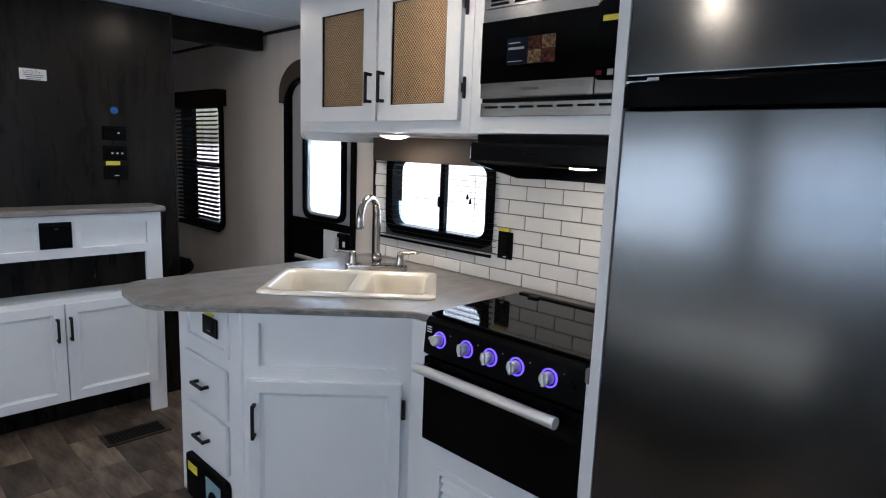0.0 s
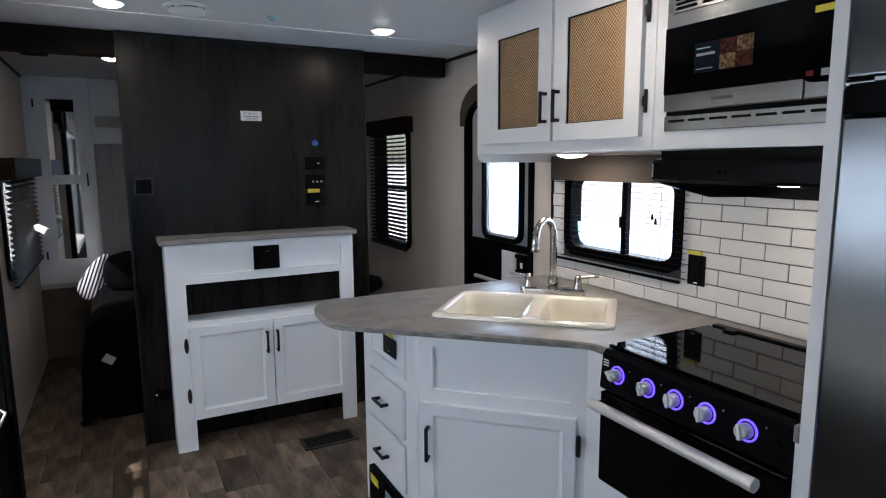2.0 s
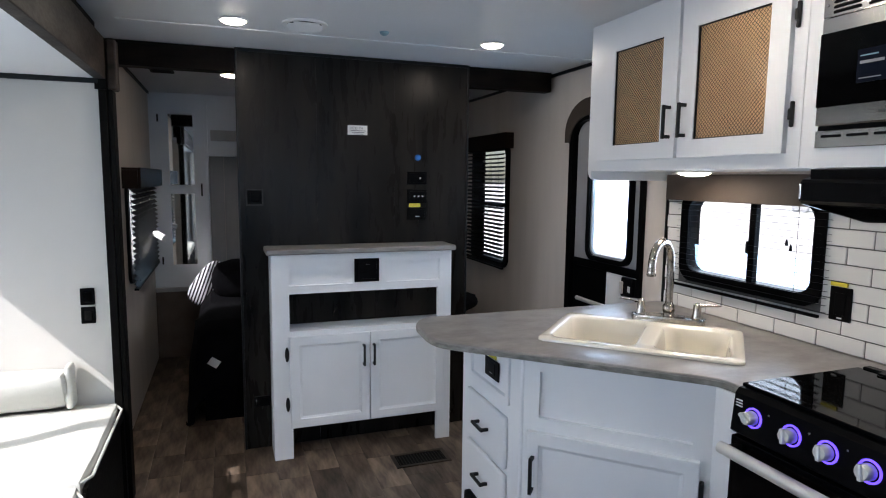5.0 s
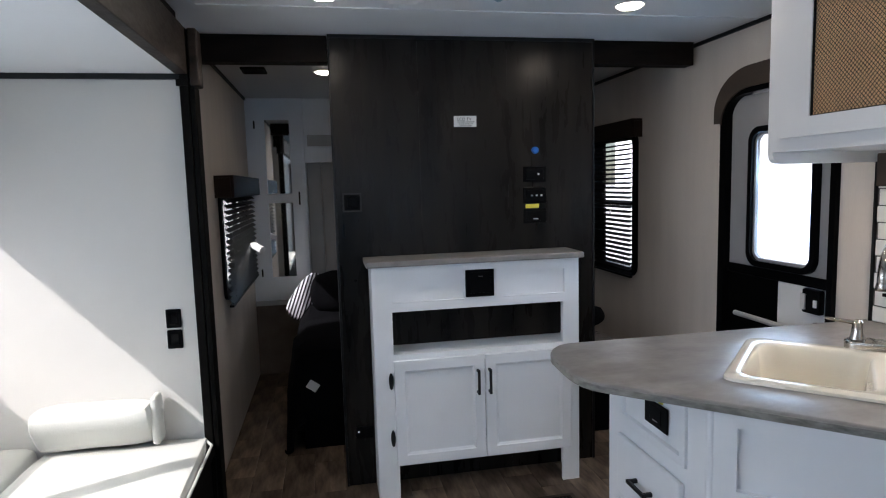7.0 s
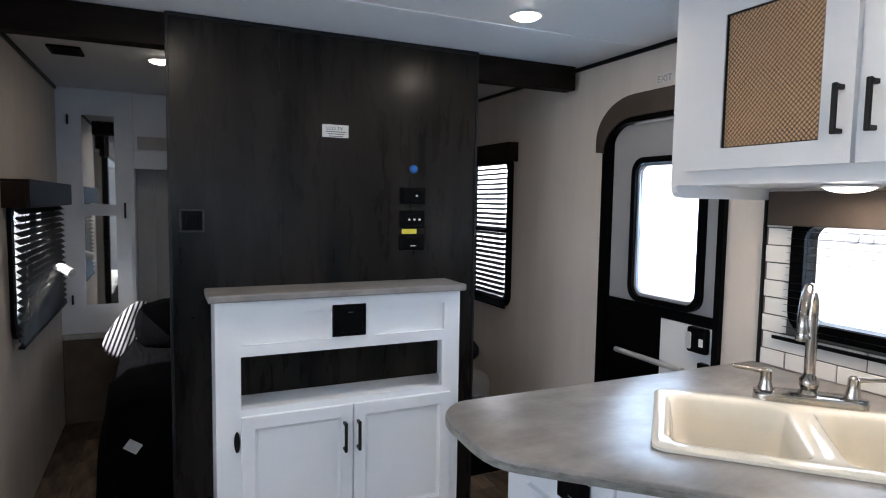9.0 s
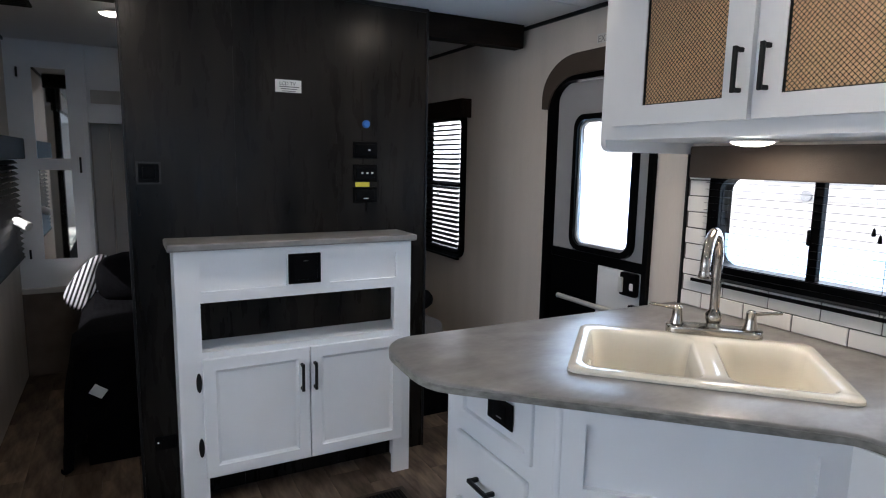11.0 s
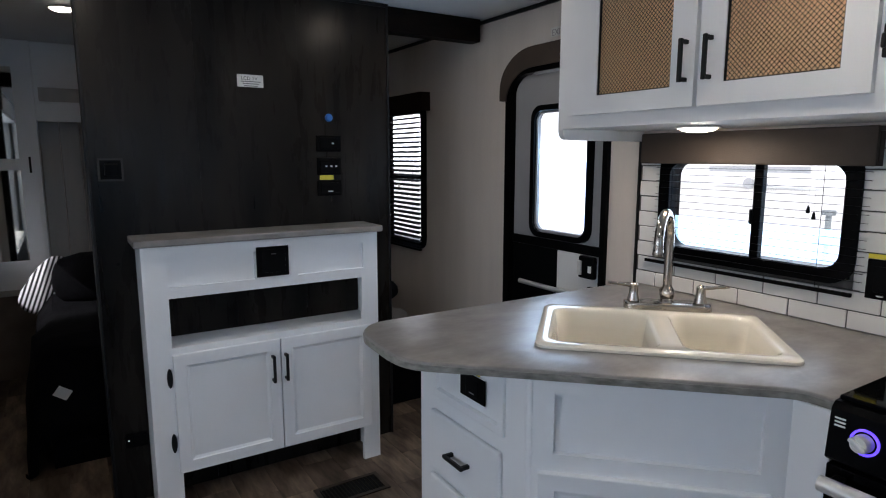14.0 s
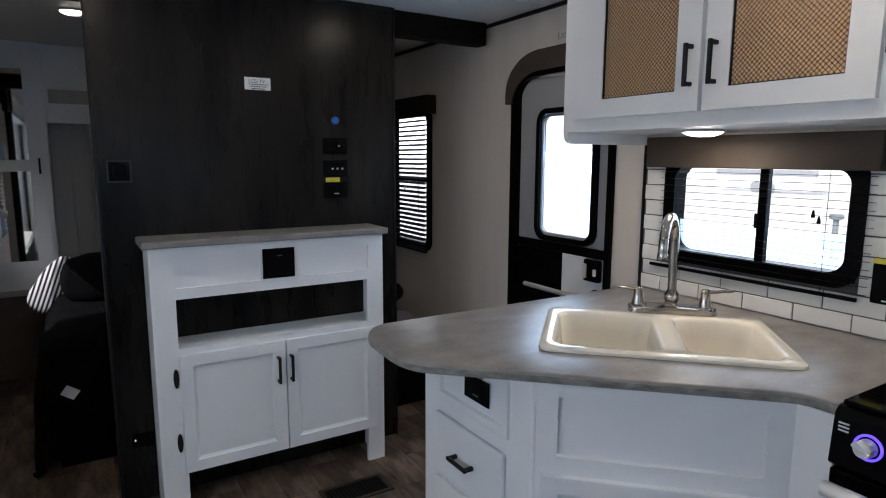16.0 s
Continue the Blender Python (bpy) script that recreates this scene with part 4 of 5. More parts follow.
def mesh_panel(w, h, cell=0.0130, wire=0.0013):
    """Diamond lattice of flat wires within w x h."""
    bm = bmesh.new()
    step = cell
    for s in (1, -1):
        c = -h
        while c < w + h:
            # line x = c + s' z, clipped to the field
            pts = []
            for z in (0.0, h):
                pts.append((c + (z if s > 0 else h - z) * 0.95, z))
            (xa, za), (xb, zb) = pts
            if xb != xa:
                lo, hi = 0.0, 1.0
                for lim, sign in ((0.0, 1), (w, -1)):
                    fa, fb = sign * (xa - lim), sign * (xb - lim)
                    if fa < 0 and fb < 0:
                        lo, hi = 1, 0
                    elif fa < 0:
                        lo = max(lo, fa / (fa - fb))
                    elif fb < 0:
                        hi = min(hi, fa / (fa - fb))
                if hi - lo > 0.01:
                    a = Vector((xa + (xb - xa) * lo, 0, za + (zb - za) * lo))
                    b = Vector((xa + (xb - xa) * hi, 0, za + (zb - za) * hi))
                    side = Vector(((b - a).z, 0, -(b - a).x)).normalized() * wire / 2
                    y = -0.0012 if s > 0 else -0.0020
                    f = [bm.verts.new((p.x, yy, p.z)) for yy in (y, y + 0.001) for p in (a - side, a + side, b + side, b - side)]
                    for q in ((0, 1, 2, 3), (7, 6, 5, 4), (0, 3, 7, 4), (1, 5, 6, 2)):
                        bm.faces.new([f[i] for i in q])
            c += step
    return bm


def upper_cabinets():
    ob = thing("wall_cabinet", (1.87, 2.23, 1.520), "white wall cabinet with two wire-mesh doors", "cabinet")
    m = E(1.655, 2.765, 1.520)          # face: u 0..1.045
    part("body", box((1.675, 2.088, 1.722, 2.741, 1.520, 2.128), bevel=0.002), WHITE, ob)
    fr = prism([(0.024, 0.608), (1.043, 0.608), (1.043, 0.0), (0.024, 0.0)], 0.0, 0.02, "y", 0.0)
    part("face_frame", fr, WHITE, ob, m=m)
    part("end_panel", prism([(1.656, 2.128), (2.087, 2.128), (2.087, 1.481), (1.690, 1.481), (1.672, 1.486), (1.661, 1.497), (1.656, 1.515)], 2.742, 2.766, "y"), WHITE, ob)
    for u0, u1, a0, a1, hu, in ((0.065, 0.557, 0.195, 0.479, 0.531), (0.573, 1.0, 0.646, 0.934, 0.607)):
        dz0, dz1 = 0.042, 0.575
        dm = m @ pose(u0, 0, dz0)
        w, h = u1 - u0, dz1 - dz0
        ix0, ix1, iz0, iz1 = a0 - u0, a1 - u0, 0.101 - dz0, 0.471 - dz0
        bm = wall_bm(0, w, 0, h, [(ix0, ix1, iz0, iz1)], 0.018)
        bmesh.ops.bevel(bm, geom=[e for e in bm.edges if len(e.link_faces) == 2 and e.calc_face_angle(0) > 1 and max(v.co.y for v in e.verts) < 0.001], offset=0.003, segments=2, affect="EDGES")
        door = part("door", bm, WHITE, ob, m=dm @ pose(0, -0.018, 0))
        back = part("backing", box((ix0 - 0.004, ix1 + 0.004, -0.006, -0.002, iz0 - 0.004, iz1 + 0.004)), GOLD_CLOTH, door, "tan backing", m=dm)
        part("wire_mesh", mesh_panel(ix1 - ix0, iz1 - iz0), BLACK_METAL, door, "black diamond wire mesh", m=dm @ pose(ix0, -0.0085, iz0), kind="stuff")
        part("mesh_frame", ring([(ix0, iz0), (ix1, iz0), (ix1, iz1), (ix0, iz1)], [(ix0 + 0.003, iz0 + 0.003), (ix1 - 0.003, iz0 + 0.003), (ix1 - 0.003, iz1 - 0.003), (ix0 + 0.003, iz1 - 0.003)], -0.014, -0.007), BLACK_METAL, door, m=dm)
        part("handle", pull(0.118), BLACK_METAL, door, "matt black bar handle", m=m @ pose(hu, -0.018, 0.167))
    for z in (0.15, 0.42):
        part("hinge", box((-0.006, 0.004, -0.012, 0, -0.036, 0.036), (-0.008, 0.003, -0.017, 0, -0.016, 0.016), bevel=0.004, seg=3), BLACK_METAL, ob, "black hinge", m=m @ pose(1.016, 0, z))
    # microwave housing
    hs = thing("microwave_cabinet", (1.87, 1.40, 1.505), "white wall cabinet housing around the microwave", "cabinet")
    part("face_frame", wall_bm(0.0, 0.637, 0.0, 0.608, [(0.048, 0.632, 0.052, 0.455)], 0.02), WHITE, hs, m=E(1.655, 1.720, 1.520))
    part("bottom_board", box((1.676, 2.086, 1.084, 1.718, 1.520, 1.540)), WHITE, hs)
    part("filler_door", panel_door(0.56, 0.13, 0.016, 0.03), WHITE, hs, m=E(1.655, 1.665, 1.990))


def microwave():
    ob = thing("microwave", (1.85, 1.38, 1.557), "built-in stainless microwave with black glass door and promotional label", "microwave")
    m = E(1.655, 1.672, 1.572)         # u 0..0.584
    w = 0.584
    part("body", box((0.002, w - 0.002, 0.0, 0.40, 0.002, 0.398)), BLACK, ob, m=m)
    part("lower_vent", box((0, w, -0.008, 0, 0.0, 0.045), bevel=0.002), STEEL, ob, m=m)
    for k in range(8):
        part("vent_slot", prism(rrect(0.056, 0.007, 0.003, 3, 0.046 + k * 0.0705, 0.030), -0.0095, -0.008, "y"), VOID, ob, m=m)
    part("vent_gap", box((0.002, w - 0.002, -0.002, 0, 0.045, 0.056)), VOID, ob, m=m)
    door = part("door", box((0.010, 0.425, -0.024, 0, 0.056, 0.330), bevel=0.004), STEEL, ob, m=m)
    part("door_glass", box((0.010, 0.428, -0.027, -0.022, 0.104, 0.292), bevel=0.002), BLACK_GLASS, door, m=m)
    part("control_backing", box((0.4285, w, -0.0265, -0.0245, 0.100, 0.296)), BLACK, ob, m=m)
    ctl = part("control_panel", box((0.428, w, -0.024, 0, 0.056, 0.330), bevel=0.004), STEEL, ob, m=m)
    part("control_glass", prism(rrect(0.150, 0.215, 0.02, 4, 0.505, 0.20), -0.028, -0.022, "y"), BLACK_GLASS, ctl, m=m)
    part("open_button", prism(rrect(0.11, 0.026, 0.005, 4, 0.505, 0.079), -0.027, -0.022, "y"), STEEL, ctl, m=m)
    part("sticker", box((0.446, 0.508, -0.0295, -0.028, 0.248, 0.263)), YELLOW, ctl, "yellow sticker", m=m)
    part("red_label", box((0.435, 0.452, -0.0295, -0.028, 0.108, 0.120)), RED, ctl, m=m)
    part("white_label", box((0.470, 0.488, -0.0295, -0.028, 0.106, 0.122)), PRINT, ctl, m=m)
    part("brand_bar", box((0.175, 0.24, -0.0255, -0.024, 0.078, 0.086)), GREY_INK, door, m=m)
    # promotional label with four photographs
    m = m @ pose(0.012, 0, 0)
    lab = part("promo_label", box((0.104, 0.284, -0.0285, -0.027, 0.154, 0.234)), NAVY, door, "dark promotional label", m=m)
    for k, (u, z, mm) in enumerate(((0.186, 0.195, FOOD_A), (0.236, 0.195, FOOD_B), (0.186, 0.156, FOOD_B), (0.236, 0.156, FOOD_A))):
        part("photo", box((u, u + 0.0475, -0.0293, -0.0285, z, z + 0.0375)), mm, lab, m=m)
    part("print_bar", box((0.111, 0.170, -0.0293, -0.0285, 0.199, 0.206)), PRINT, lab, m=m)
    part("print_bar", box((0.111, 0.155, -0.0293, -0.0285, 0.217, 0.220)), PALE_BLUE, lab, m=m)
    part("print_bar", box((0.111, 0.165, -0.0293, -0.0285, 0.163, 0.1655)), PRINT, lab, m=m)
    m = m @ pose(-0.012, 0, 0)
    part("top_vent", box((0, w, -0.012, 0, 0.334, 0.398), bevel=0.003), STEEL, ob, m=m)
    for g in range(6):
        for k in range(4):
            part("vent_slot", prism(rrect(0.074, 0.0065, 0.003, 3, 0.066 + g * 0.092, 0.345 + k * 0.0125), -0.0135, -0.012, "y"), VOID, ob, m=m)
            part("slot_lip", box((0.032 + g * 0.092, 0.100 + g * 0.092, -0.0165, -0.012, 0.3490 + k * 0.0125, 0.3515 + k * 0.0125), bevel=0.001), STEEL, ob, m=m)
    for u in (0.012, w - 0.012):
        part("screw", lathe([(0.004, 0), (0.003, 0.002)], m @ pose(u, -0.012, 0.366, 90)), CHROME, ob)
        part("screw", lathe([(0.004, 0), (0.003, 0.002)], m @ pose(u, -0.008, 0.012, 90)), CHROME, ob)


def puck(name, x, y, z, label, power=1.85, r=0.052, colour=(1.0, 0.86, 0.68)):
    ob = thing(name, (x, y, z - 0.022), label, "light", group="puck lights")
    part("trim_ring", lathe([(r + 0.008, 0.0), (r + 0.008, 0.006), (r - 0.002, 0.008)], pose(x, y, z - 0.0085)), WHITE_PLASTIC, ob, smooth=True)
    part("diffuser", lathe([(0.004, -0.013), (r * 0.4, -0.0125), (r * 0.75, -0.008), (r * 0.95, -0.002), (r, 0.0)], pose(x, y, z - 0.0085)), LED, ob, "glowing warm white diffuser", smooth=True)
    lamp("puck_lamp", "AREA", look((x, y, z - 0.028), (x, y + 0.0001, z - 1)), power, colour, disk=r * 1.8)
    return ob


def hood():
    ob = thing("range_hood", (1.85, 1.38, 1.36), "glossy black range hood with a light underneath", "range hood")
    y0, y1, u = 1.084, 1.670, 1.423          # u: underside of the canopy
    prof = [(1.640, 1.516), (1.640, 1.496), (1.614, 1.489), (1.606, 1.480), (1.606, u + 0.009), (1.616, u), (2.086, u), (2.086, 1.516)]
    part("canopy", prism(prof, y0, y1, "y"), HOOD, ob)
    skirt = [(1.616, u - 0.0005), (1.86, u - 0.054), (2.086, u - 0.061), (2.086, u - 0.0005)]
    part("side_skirt", prism(skirt, y1 - 0.008, y1, "y"), HOOD, ob)
    part("side_skirt", prism(skirt, y0, y0 + 0.008, "y"), HOOD, ob)
    part("back_skirt", box((2.066, 2.086, y0 + 0.0085, y1 - 0.0085, u - 0.061, u - 0.0005)), HOOD, ob)
    part("filter", box((1.68, 2.04, 1.42, 1.64, u - 0.006, u - 0.0003), bevel=0.002), VOID, ob)
    part("chrome_corner", box((1.604, 1.609, y1 - 0.004, y1 + 0.002, u + 0.014, u + 0.054), bevel=0.001), CHROME, ob)
    for y in (1.42, 1.44):
        part("switch", box((1.602, 1.607, y, y + 0.012, u + 0.028, u + 0.040), bevel=0.001), BLACK, ob)
    part("lens", lathe([(0.045, 0.0), (0.042, -0.006), (0.02, -0.009), (0.003, -0.010)], pose(1.80, 1.362, u - 0.0005)), LED, ob, "glowing hood light", smooth=True)
    lamp("hood_lamp", "AREA", look((1.80, 1.362, u - 0.016), (1.79, 1.362, 0)), 0.75, (1.0, 0.84, 0.66), disk=0.09)


counter()
base_cabinets()
sink()
faucet()
cooker()
fridge()
upper_cabinets()
microwave()
hood()
puck("under_cabinet_light", 1.85, 2.335, 1.520, "round under-cabinet light switched on", r=0.060)
kout = thing("wall_outlet", (2.085, 1.876, 1.02), "black wall outlet with a yellow sticker on the tiles", "outlet")
part("plate", box((0, 0.078, -0.016, -0.010, 0, 0.115), bevel=0.003), BLACK, kout, m=E(XE, 1.915, 1.02))
part("socket", box((0.02, 0.058, -0.019, -0.016, 0.02, 0.095), bevel=0.002), BLACK, kout, m=E(XE, 1.915, 1.02))
part("mark", box((0.03, 0.048, -0.0165, -0.0158, 0.008, 0.012)), PAPER, kout, m=E(XE, 1.915, 1.02))
part("sticker", box((0.002, 0.06, -0.0185, -0.0105, 0.117, 0.130)), YELLOW, kout, m=E(XE, 1.915, 1.02))


# ---- television cabinet and partition fittings ----
def tv_cabinet():
    ob = thing("tv_cabinet", (0.85, 3.69, 0), "white television cabinet with open shelf, two doors and grey top", "cabinet")
    f = 3.588
    x0, x1 = 0.356, 1.328
    part("top", box((x0 - 0.024, x1 + 0.018, f - 0.028, 3.777, 1.088, 1.116), bevel=0.006), COUNTER, ob, "grey laminate top")
    part("side", box((x0, x0 + 0.018, f + 0.02, 3.777, 0.0, 1.087), bevel=0.001), WHITE, ob)
    part("side", box((x1 - 0.018, x1, f + 0.02, 3.777, 0.0, 1.087), bevel=0.001), WHITE, ob)
    holes = [(0.445, 0.775, 0.925, 1.038), (0.955, 1.258, 0.925, 1.038), (0.443, 1.249, 0.686, 0.882), (0.46, 1.24, 0.18, 0.64), (0.452, 1.246, 0.0, 0.165)]
    part("face_frame", wall_bm(x0, x1, 0.0, 1.087, holes, 0.02), WHITE, ob, m=pose(0, f, 0))
    for a, b in ((0.44, 0.78), (0.95, 1.263)):
        part("rail_panel", box((a, b, f + 0.015, f + 0.0195, 0.92, 1.043)), WHITE, ob)
    part("shelf", box((x0 + 0.018, x1 - 0.018, f + 0.02, 3.777, 0.662, 0.6815)), WHITE, ob)
    part("shelf_top", box((x0 + 0.018, x1 - 0.018, f + 0.02, 3.777, 0.885, 0.90)), WHITE, ob)
    part("back", box((x0 + 0.018, x1 - 0.018, 3.770, 3.777, 0.69, 0.885)), DARK_WOOD, ob, "dark wood back")
    part("bottom", box((x0 + 0.018, x1 - 0.018, f + 0.02, 3.777, 0.165, 0.183)), WHITE, ob)
    for a, b, hx in ((0.441, 0.860, 0.825), (0.864, 1.285, 0.880)):
        d = part("door", panel_door(b - a, 0.490, 0.016, 0.062, 0.014, 0.009), WHITE, ob, m=pose(a, f, 0.170))
        part("handle", pull(0.118), BLACK_METAL, d, "matt black bar handle", m=pose(hx, f - 0.016, 0.540))
    for z in (0.567, 0.299):
        lens = [(0.0105 * math.cos(k * math.pi / 12), 0.039 * math.sin(k * math.pi / 12)) for k in range(24)]
        part("hinge", prism(lens, -0.006, 0.0, "y"), BLACK_METAL, ob, "black hinge", m=pose(0.427, f, z))
    pl = part("socket_plate", box((0.780, 0.914, f - 0.010, f - 0.001, 0.931, 1.056), bevel=0.003), BLACK, ob, "black square socket plate")
    part("socket_flap", box((0.800, 0.898, f - 0.014, f - 0.010, 0.948, 1.045), bevel=0.002), BLACK, pl)
    part("mark", box((0.84, 0.86, f - 0.015, f - 0.0138, 1.024, 1.027)), GREY_INK, pl)


tv_cabinet()
note = thing("notice_card", (0.845, 3.778, 1.71), "small white printed notice card on the dark wall", "card")
part("card", box((0.787, 0.896, 3.7765, 3.7795, 1.713, 1.764)), PAPER, note)
words("LCD TV", 0.020, pose(0.803, 3.776, 1.742), GREY_INK, note)
for k, (a, b) in enumerate(((0.803, 0.885), (0.810, 0.878), (0.815, 0.872))):
    part("print_bar", box((a, b, 3.7755, 3.7764, 1.734 - k * 0.009, 1.737 - k * 0.009)), GREY_INK, note)
knob = part("blue_cap", lathe([(0.018, 0), (0.018, 0.006), (0.012, 0.012)], pose(1.187, 3.779, 1.597, 90)), BLUE, label="small round blue plastic cap on the dark wall", category="cap", smooth=True)


def switch_plate(x0, x1, z0, z1, label, dots):
    ob = thing("switch_plate", ((x0 + x1) / 2, 3.775, z0), label, "switch")
    part("plate", box((x0, x1, 3.772, 3.7795, z0, z1), bevel=0.003), BLACK, ob)
    part("insert", box((x0 + 0.014, x1 - 0.014, 3.7685, 3.772, z0 + 0.012, z1 - 0.012), bevel=0.002), BLACK, ob)
    for d in dots:
        part("mark", box((d - 0.005, d + 0.005, 3.767, 3.7685, (z0 + z1) / 2 - 0.004, (z0 + z1) / 2 + 0.004), bevel=0.001), PAPER, ob)
    return ob


switch_plate(1.124, 1.242, 1.445, 1.519, "black switch plate with one pale mark", [1.200])
switch_plate(1.124, 1.241, 1.339, 1.418, "black switch plate with three pale buttons", [1.166, 1.190, 1.214])
s3 = switch_plate(1.124, 1.241, 1.243, 1.315, "black outlet plate below a yellow sticker", [])
part("sticker", box((1.136, 1.204, 3.777, 3.7795, 1.3165, 1.3375)), YELLOW, s3, "yellow sticker")
part("mark", box((1.172, 1.196, 3.7675, 3.7688, 1.262, 1.266)), PAPER, s3)
TH_RIM = mat("dark_grey_rim", (0.035, 0.035, 0.035), 0.5, spec=0.2)
th = thing("thermostat", (0.295, 3.775, 1.329), "black square thermostat with a grey rim on the dark wall", "thermostat")
part("body", box((0.251, 0.338, 3.768, 3.7795, 1.329, 1.416), bevel=0.004), BLACK, th)
part("rim", ring([(0.251, 1.329), (0.338, 1.329), (0.338, 1.416), (0.251, 1.416)], [(0.258, 1.336), (0.331, 1.336), (0.331, 1.409), (0.258, 1.409)], 3.764, 3.769), TH_RIM, th)
part("dial", box((0.272, 0.318, 3.762, 3.769, 1.350, 1.396), bevel=0.004), BLACK, th)
socket = thing("low_socket", (0.308, 3.775, 0.239), "small black socket box with a tiny lit indicator", "socket")
part("box", box((0.266, 0.350, 3.764, 3.7795, 0.239, 0.295), bevel=0.004), BLACK, socket)
part("cover", box((0.290, 0.344, 3.760, 3.764, 0.246, 0.288), bevel=0.002), BLACK, socket)
part("indicator_light", lathe([(0.0025, 0), (0.002, 0.002)], pose(0.279, 3.7635, 0.273, 90)), GREEN_DOT, socket, "lit white indicator")
part("cable_cap", lathe([(0.008, 0), (0.006, 0.003)], pose(0.294, 3.779, 1.002, 90)), BLACK, label="small black cable cap on the dark wall", category="cap")

# ceiling fittings
puck("ceiling_light", 1.386, 3.216, CEILING, "round ceiling light switched on", 1.95)
puck("ceiling_light", 0.203, 3.205, CEILING, "round ceiling light switched on", 1.95)
puck("ceiling_light", 0.198, 4.66, CEILING, "round ceiling light switched on in the bedroom", 0.12, colour=(1.0, 0.74, 0.48))
puck("ceiling_light", 1.30, 1.80, CEILING, "round ceiling light switched on", 1.85)
# unseen light, placed by guess to brighten the near end of the room
puck("ceiling_light", 0.206, 1.35, CEILING, "round ceiling light switched on", 3.0)
cv = thing("ceiling_vent", (0.490, 3.165, 2.105), "round white ceiling air vent with dark slots", "vent")
part("rim", ring([(0.490 + 0.095 * math.cos(a * 0.2618), 3.165 + 0.095 * math.sin(a * 0.2618)) for a in range(24)],
                 [(0.490 + 0.074 * math.cos(a * 0.2618), 3.165 + 0.074 * math.sin(a * 0.2618)) for a in range(24)], 2.121, 2.129, "z"), WHITE_PLASTIC, cv, smooth=True)
part("backing", cyl(0.074, 0.003, pose(0.490, 3.165, 2.126)), VOID, cv)
for k in (-1.5, -0.5, 0.5, 1.5):
    hw = math.sqrt(0.074 ** 2 - (k * 0.034) ** 2)
    part("fin", box((0.490 - hw, 0.490 + hw, -0.0015, 0.0015, -0.012, 0.012)), WHITE_PLASTIC, cv, m=pose(0, 3.165 + k * 0.034, 2.114, 62))
part("ceiling_sensor", lathe([(0.022, 0.0), (0.020, -0.008), (0.008, -0.016)], pose(0.842, 3.182, 2.1295)), PALE_BLUE, label="small bluish ceiling sensor", category="sensor", smooth=True)
dv = thing("return_vent", (-0.21, 4.62, 2.118), "dark rectangular ceiling vent in the bedroom", "vent")
part("frame", box((-0.265, -0.13, 4.55, 4.72, 2.118, 2.1295), bevel=0.003), BEAM_WOOD, dv)
for k in range(4):
    part("slot", box((-0.25, -0.145, 4.565 + k * 0.038, 4.585 + k * 0.038, 2.116, 2.1175)), VOID, dv)

# floor register
fv = thing("floor_register", (1.09, 3.41, 0), "dark metal floor register set into the planks", "vent")
rm = pose(1.088, 3.377, 0, 0, 0, 0)
RW = 0.148
part("frame", box((-RW, RW, -0.075, -0.057, 0.0, 0.006), (-RW, RW, 0.057, 0.075, 0.0, 0.006), (-RW, -RW + 0.018, -0.057, 0.057, 0.0, 0.006), (RW - 0.018, RW, -0.057, 0.057, 0.0, 0.006)), FASCIA_WOOD, fv, m=rm)
part("backing", box((-RW + 0.018, RW - 0.018, -0.057, 0.057, 0.0, 0.002)), VOID, fv, m=rm)
for k in range(16):
    part("bar", box((-0.122 + k * 0.0162, -0.1185 + k * 0.0162, -0.055, 0.055, 0.002, 0.005)), REGISTER, fv, m=rm)


# ---- slide-out sofa ----
def pillowy(x0, x1, y0, y1, z0, z1, r, puff=0.0):
    bm = box((x0, x1, y0, y1, z0, z1))
    bmesh.ops.subdivide_edges(bm, edges=list(bm.edges), cuts=5, use_grid_fill=True)
    c, h = Vector(((x0 + x1) / 2, (y0 + y1) / 2, (z0 + z1) / 2)), Vector(((x1 - x0) / 2, (y1 - y0) / 2, (z1 - z0) / 2))
    for v in bm.verts:
        p = v.co - c
        q = Vector([max(-(h[i] - r), min(h[i] - r, p[i])) for i in range(3)])
        d = p - q
        if d.length > 0:
            p = q + d.normalized() * r
        n = Vector((p.x / h.x, p.y / h.y, p.z / h.z))
        for i in range(3):
            j, k = (i + 1) % 3, (i + 2) % 3
            p[i] *= 1 + puff * (1 - min(1, n[j] ** 2)) * (1 - min(1, n[k] ** 2)) * abs(n[i])
        p += 0.004 * noise.noise_vector((p + c) * 9)
        v.co = c + p
    return bm


sofa = thing("sofa", (-0.75, 2.2, 0.03), "off-white vinyl sofa with dark piping in the slide-out", "sofa")
part("base", box((-1.18, -0.318, 0.95, 3.37, 0.03, 0.404), bevel=0.01), POST_WOOD, sofa)
for y0, y1 in ((2.62, 3.385), (1.80, 2.61), (1.0, 1.79)):
    part("seat_cushion", pillowy(-0.918, -0.318, y0, y1, 0.405, 0.487, 0.03, 0.02), LEATHER, sofa, smooth=True)
    part("back_cushion", pillowy(-1.235, -0.924, y0, y1, 0.405, 0.515, 0.05, 0.06), LEATHER, sofa, smooth=True)
for y0, y1 in ((2.63, 3.38), (1.82, 2.60)):
    part("front_band", box((-0.322, -0.305, y0, y1, 0.40, 0.452), bevel=0.003), POST_WOOD, sofa)
    part("piping", tube([(-0.302 - 0.035 * max(0, (abs(k - 6) - 5)), y0 + (y1 - y0) * k / 12, 0.464) for k in range(13)], 0.0055, 8), LEATHER, sofa, smooth=True)
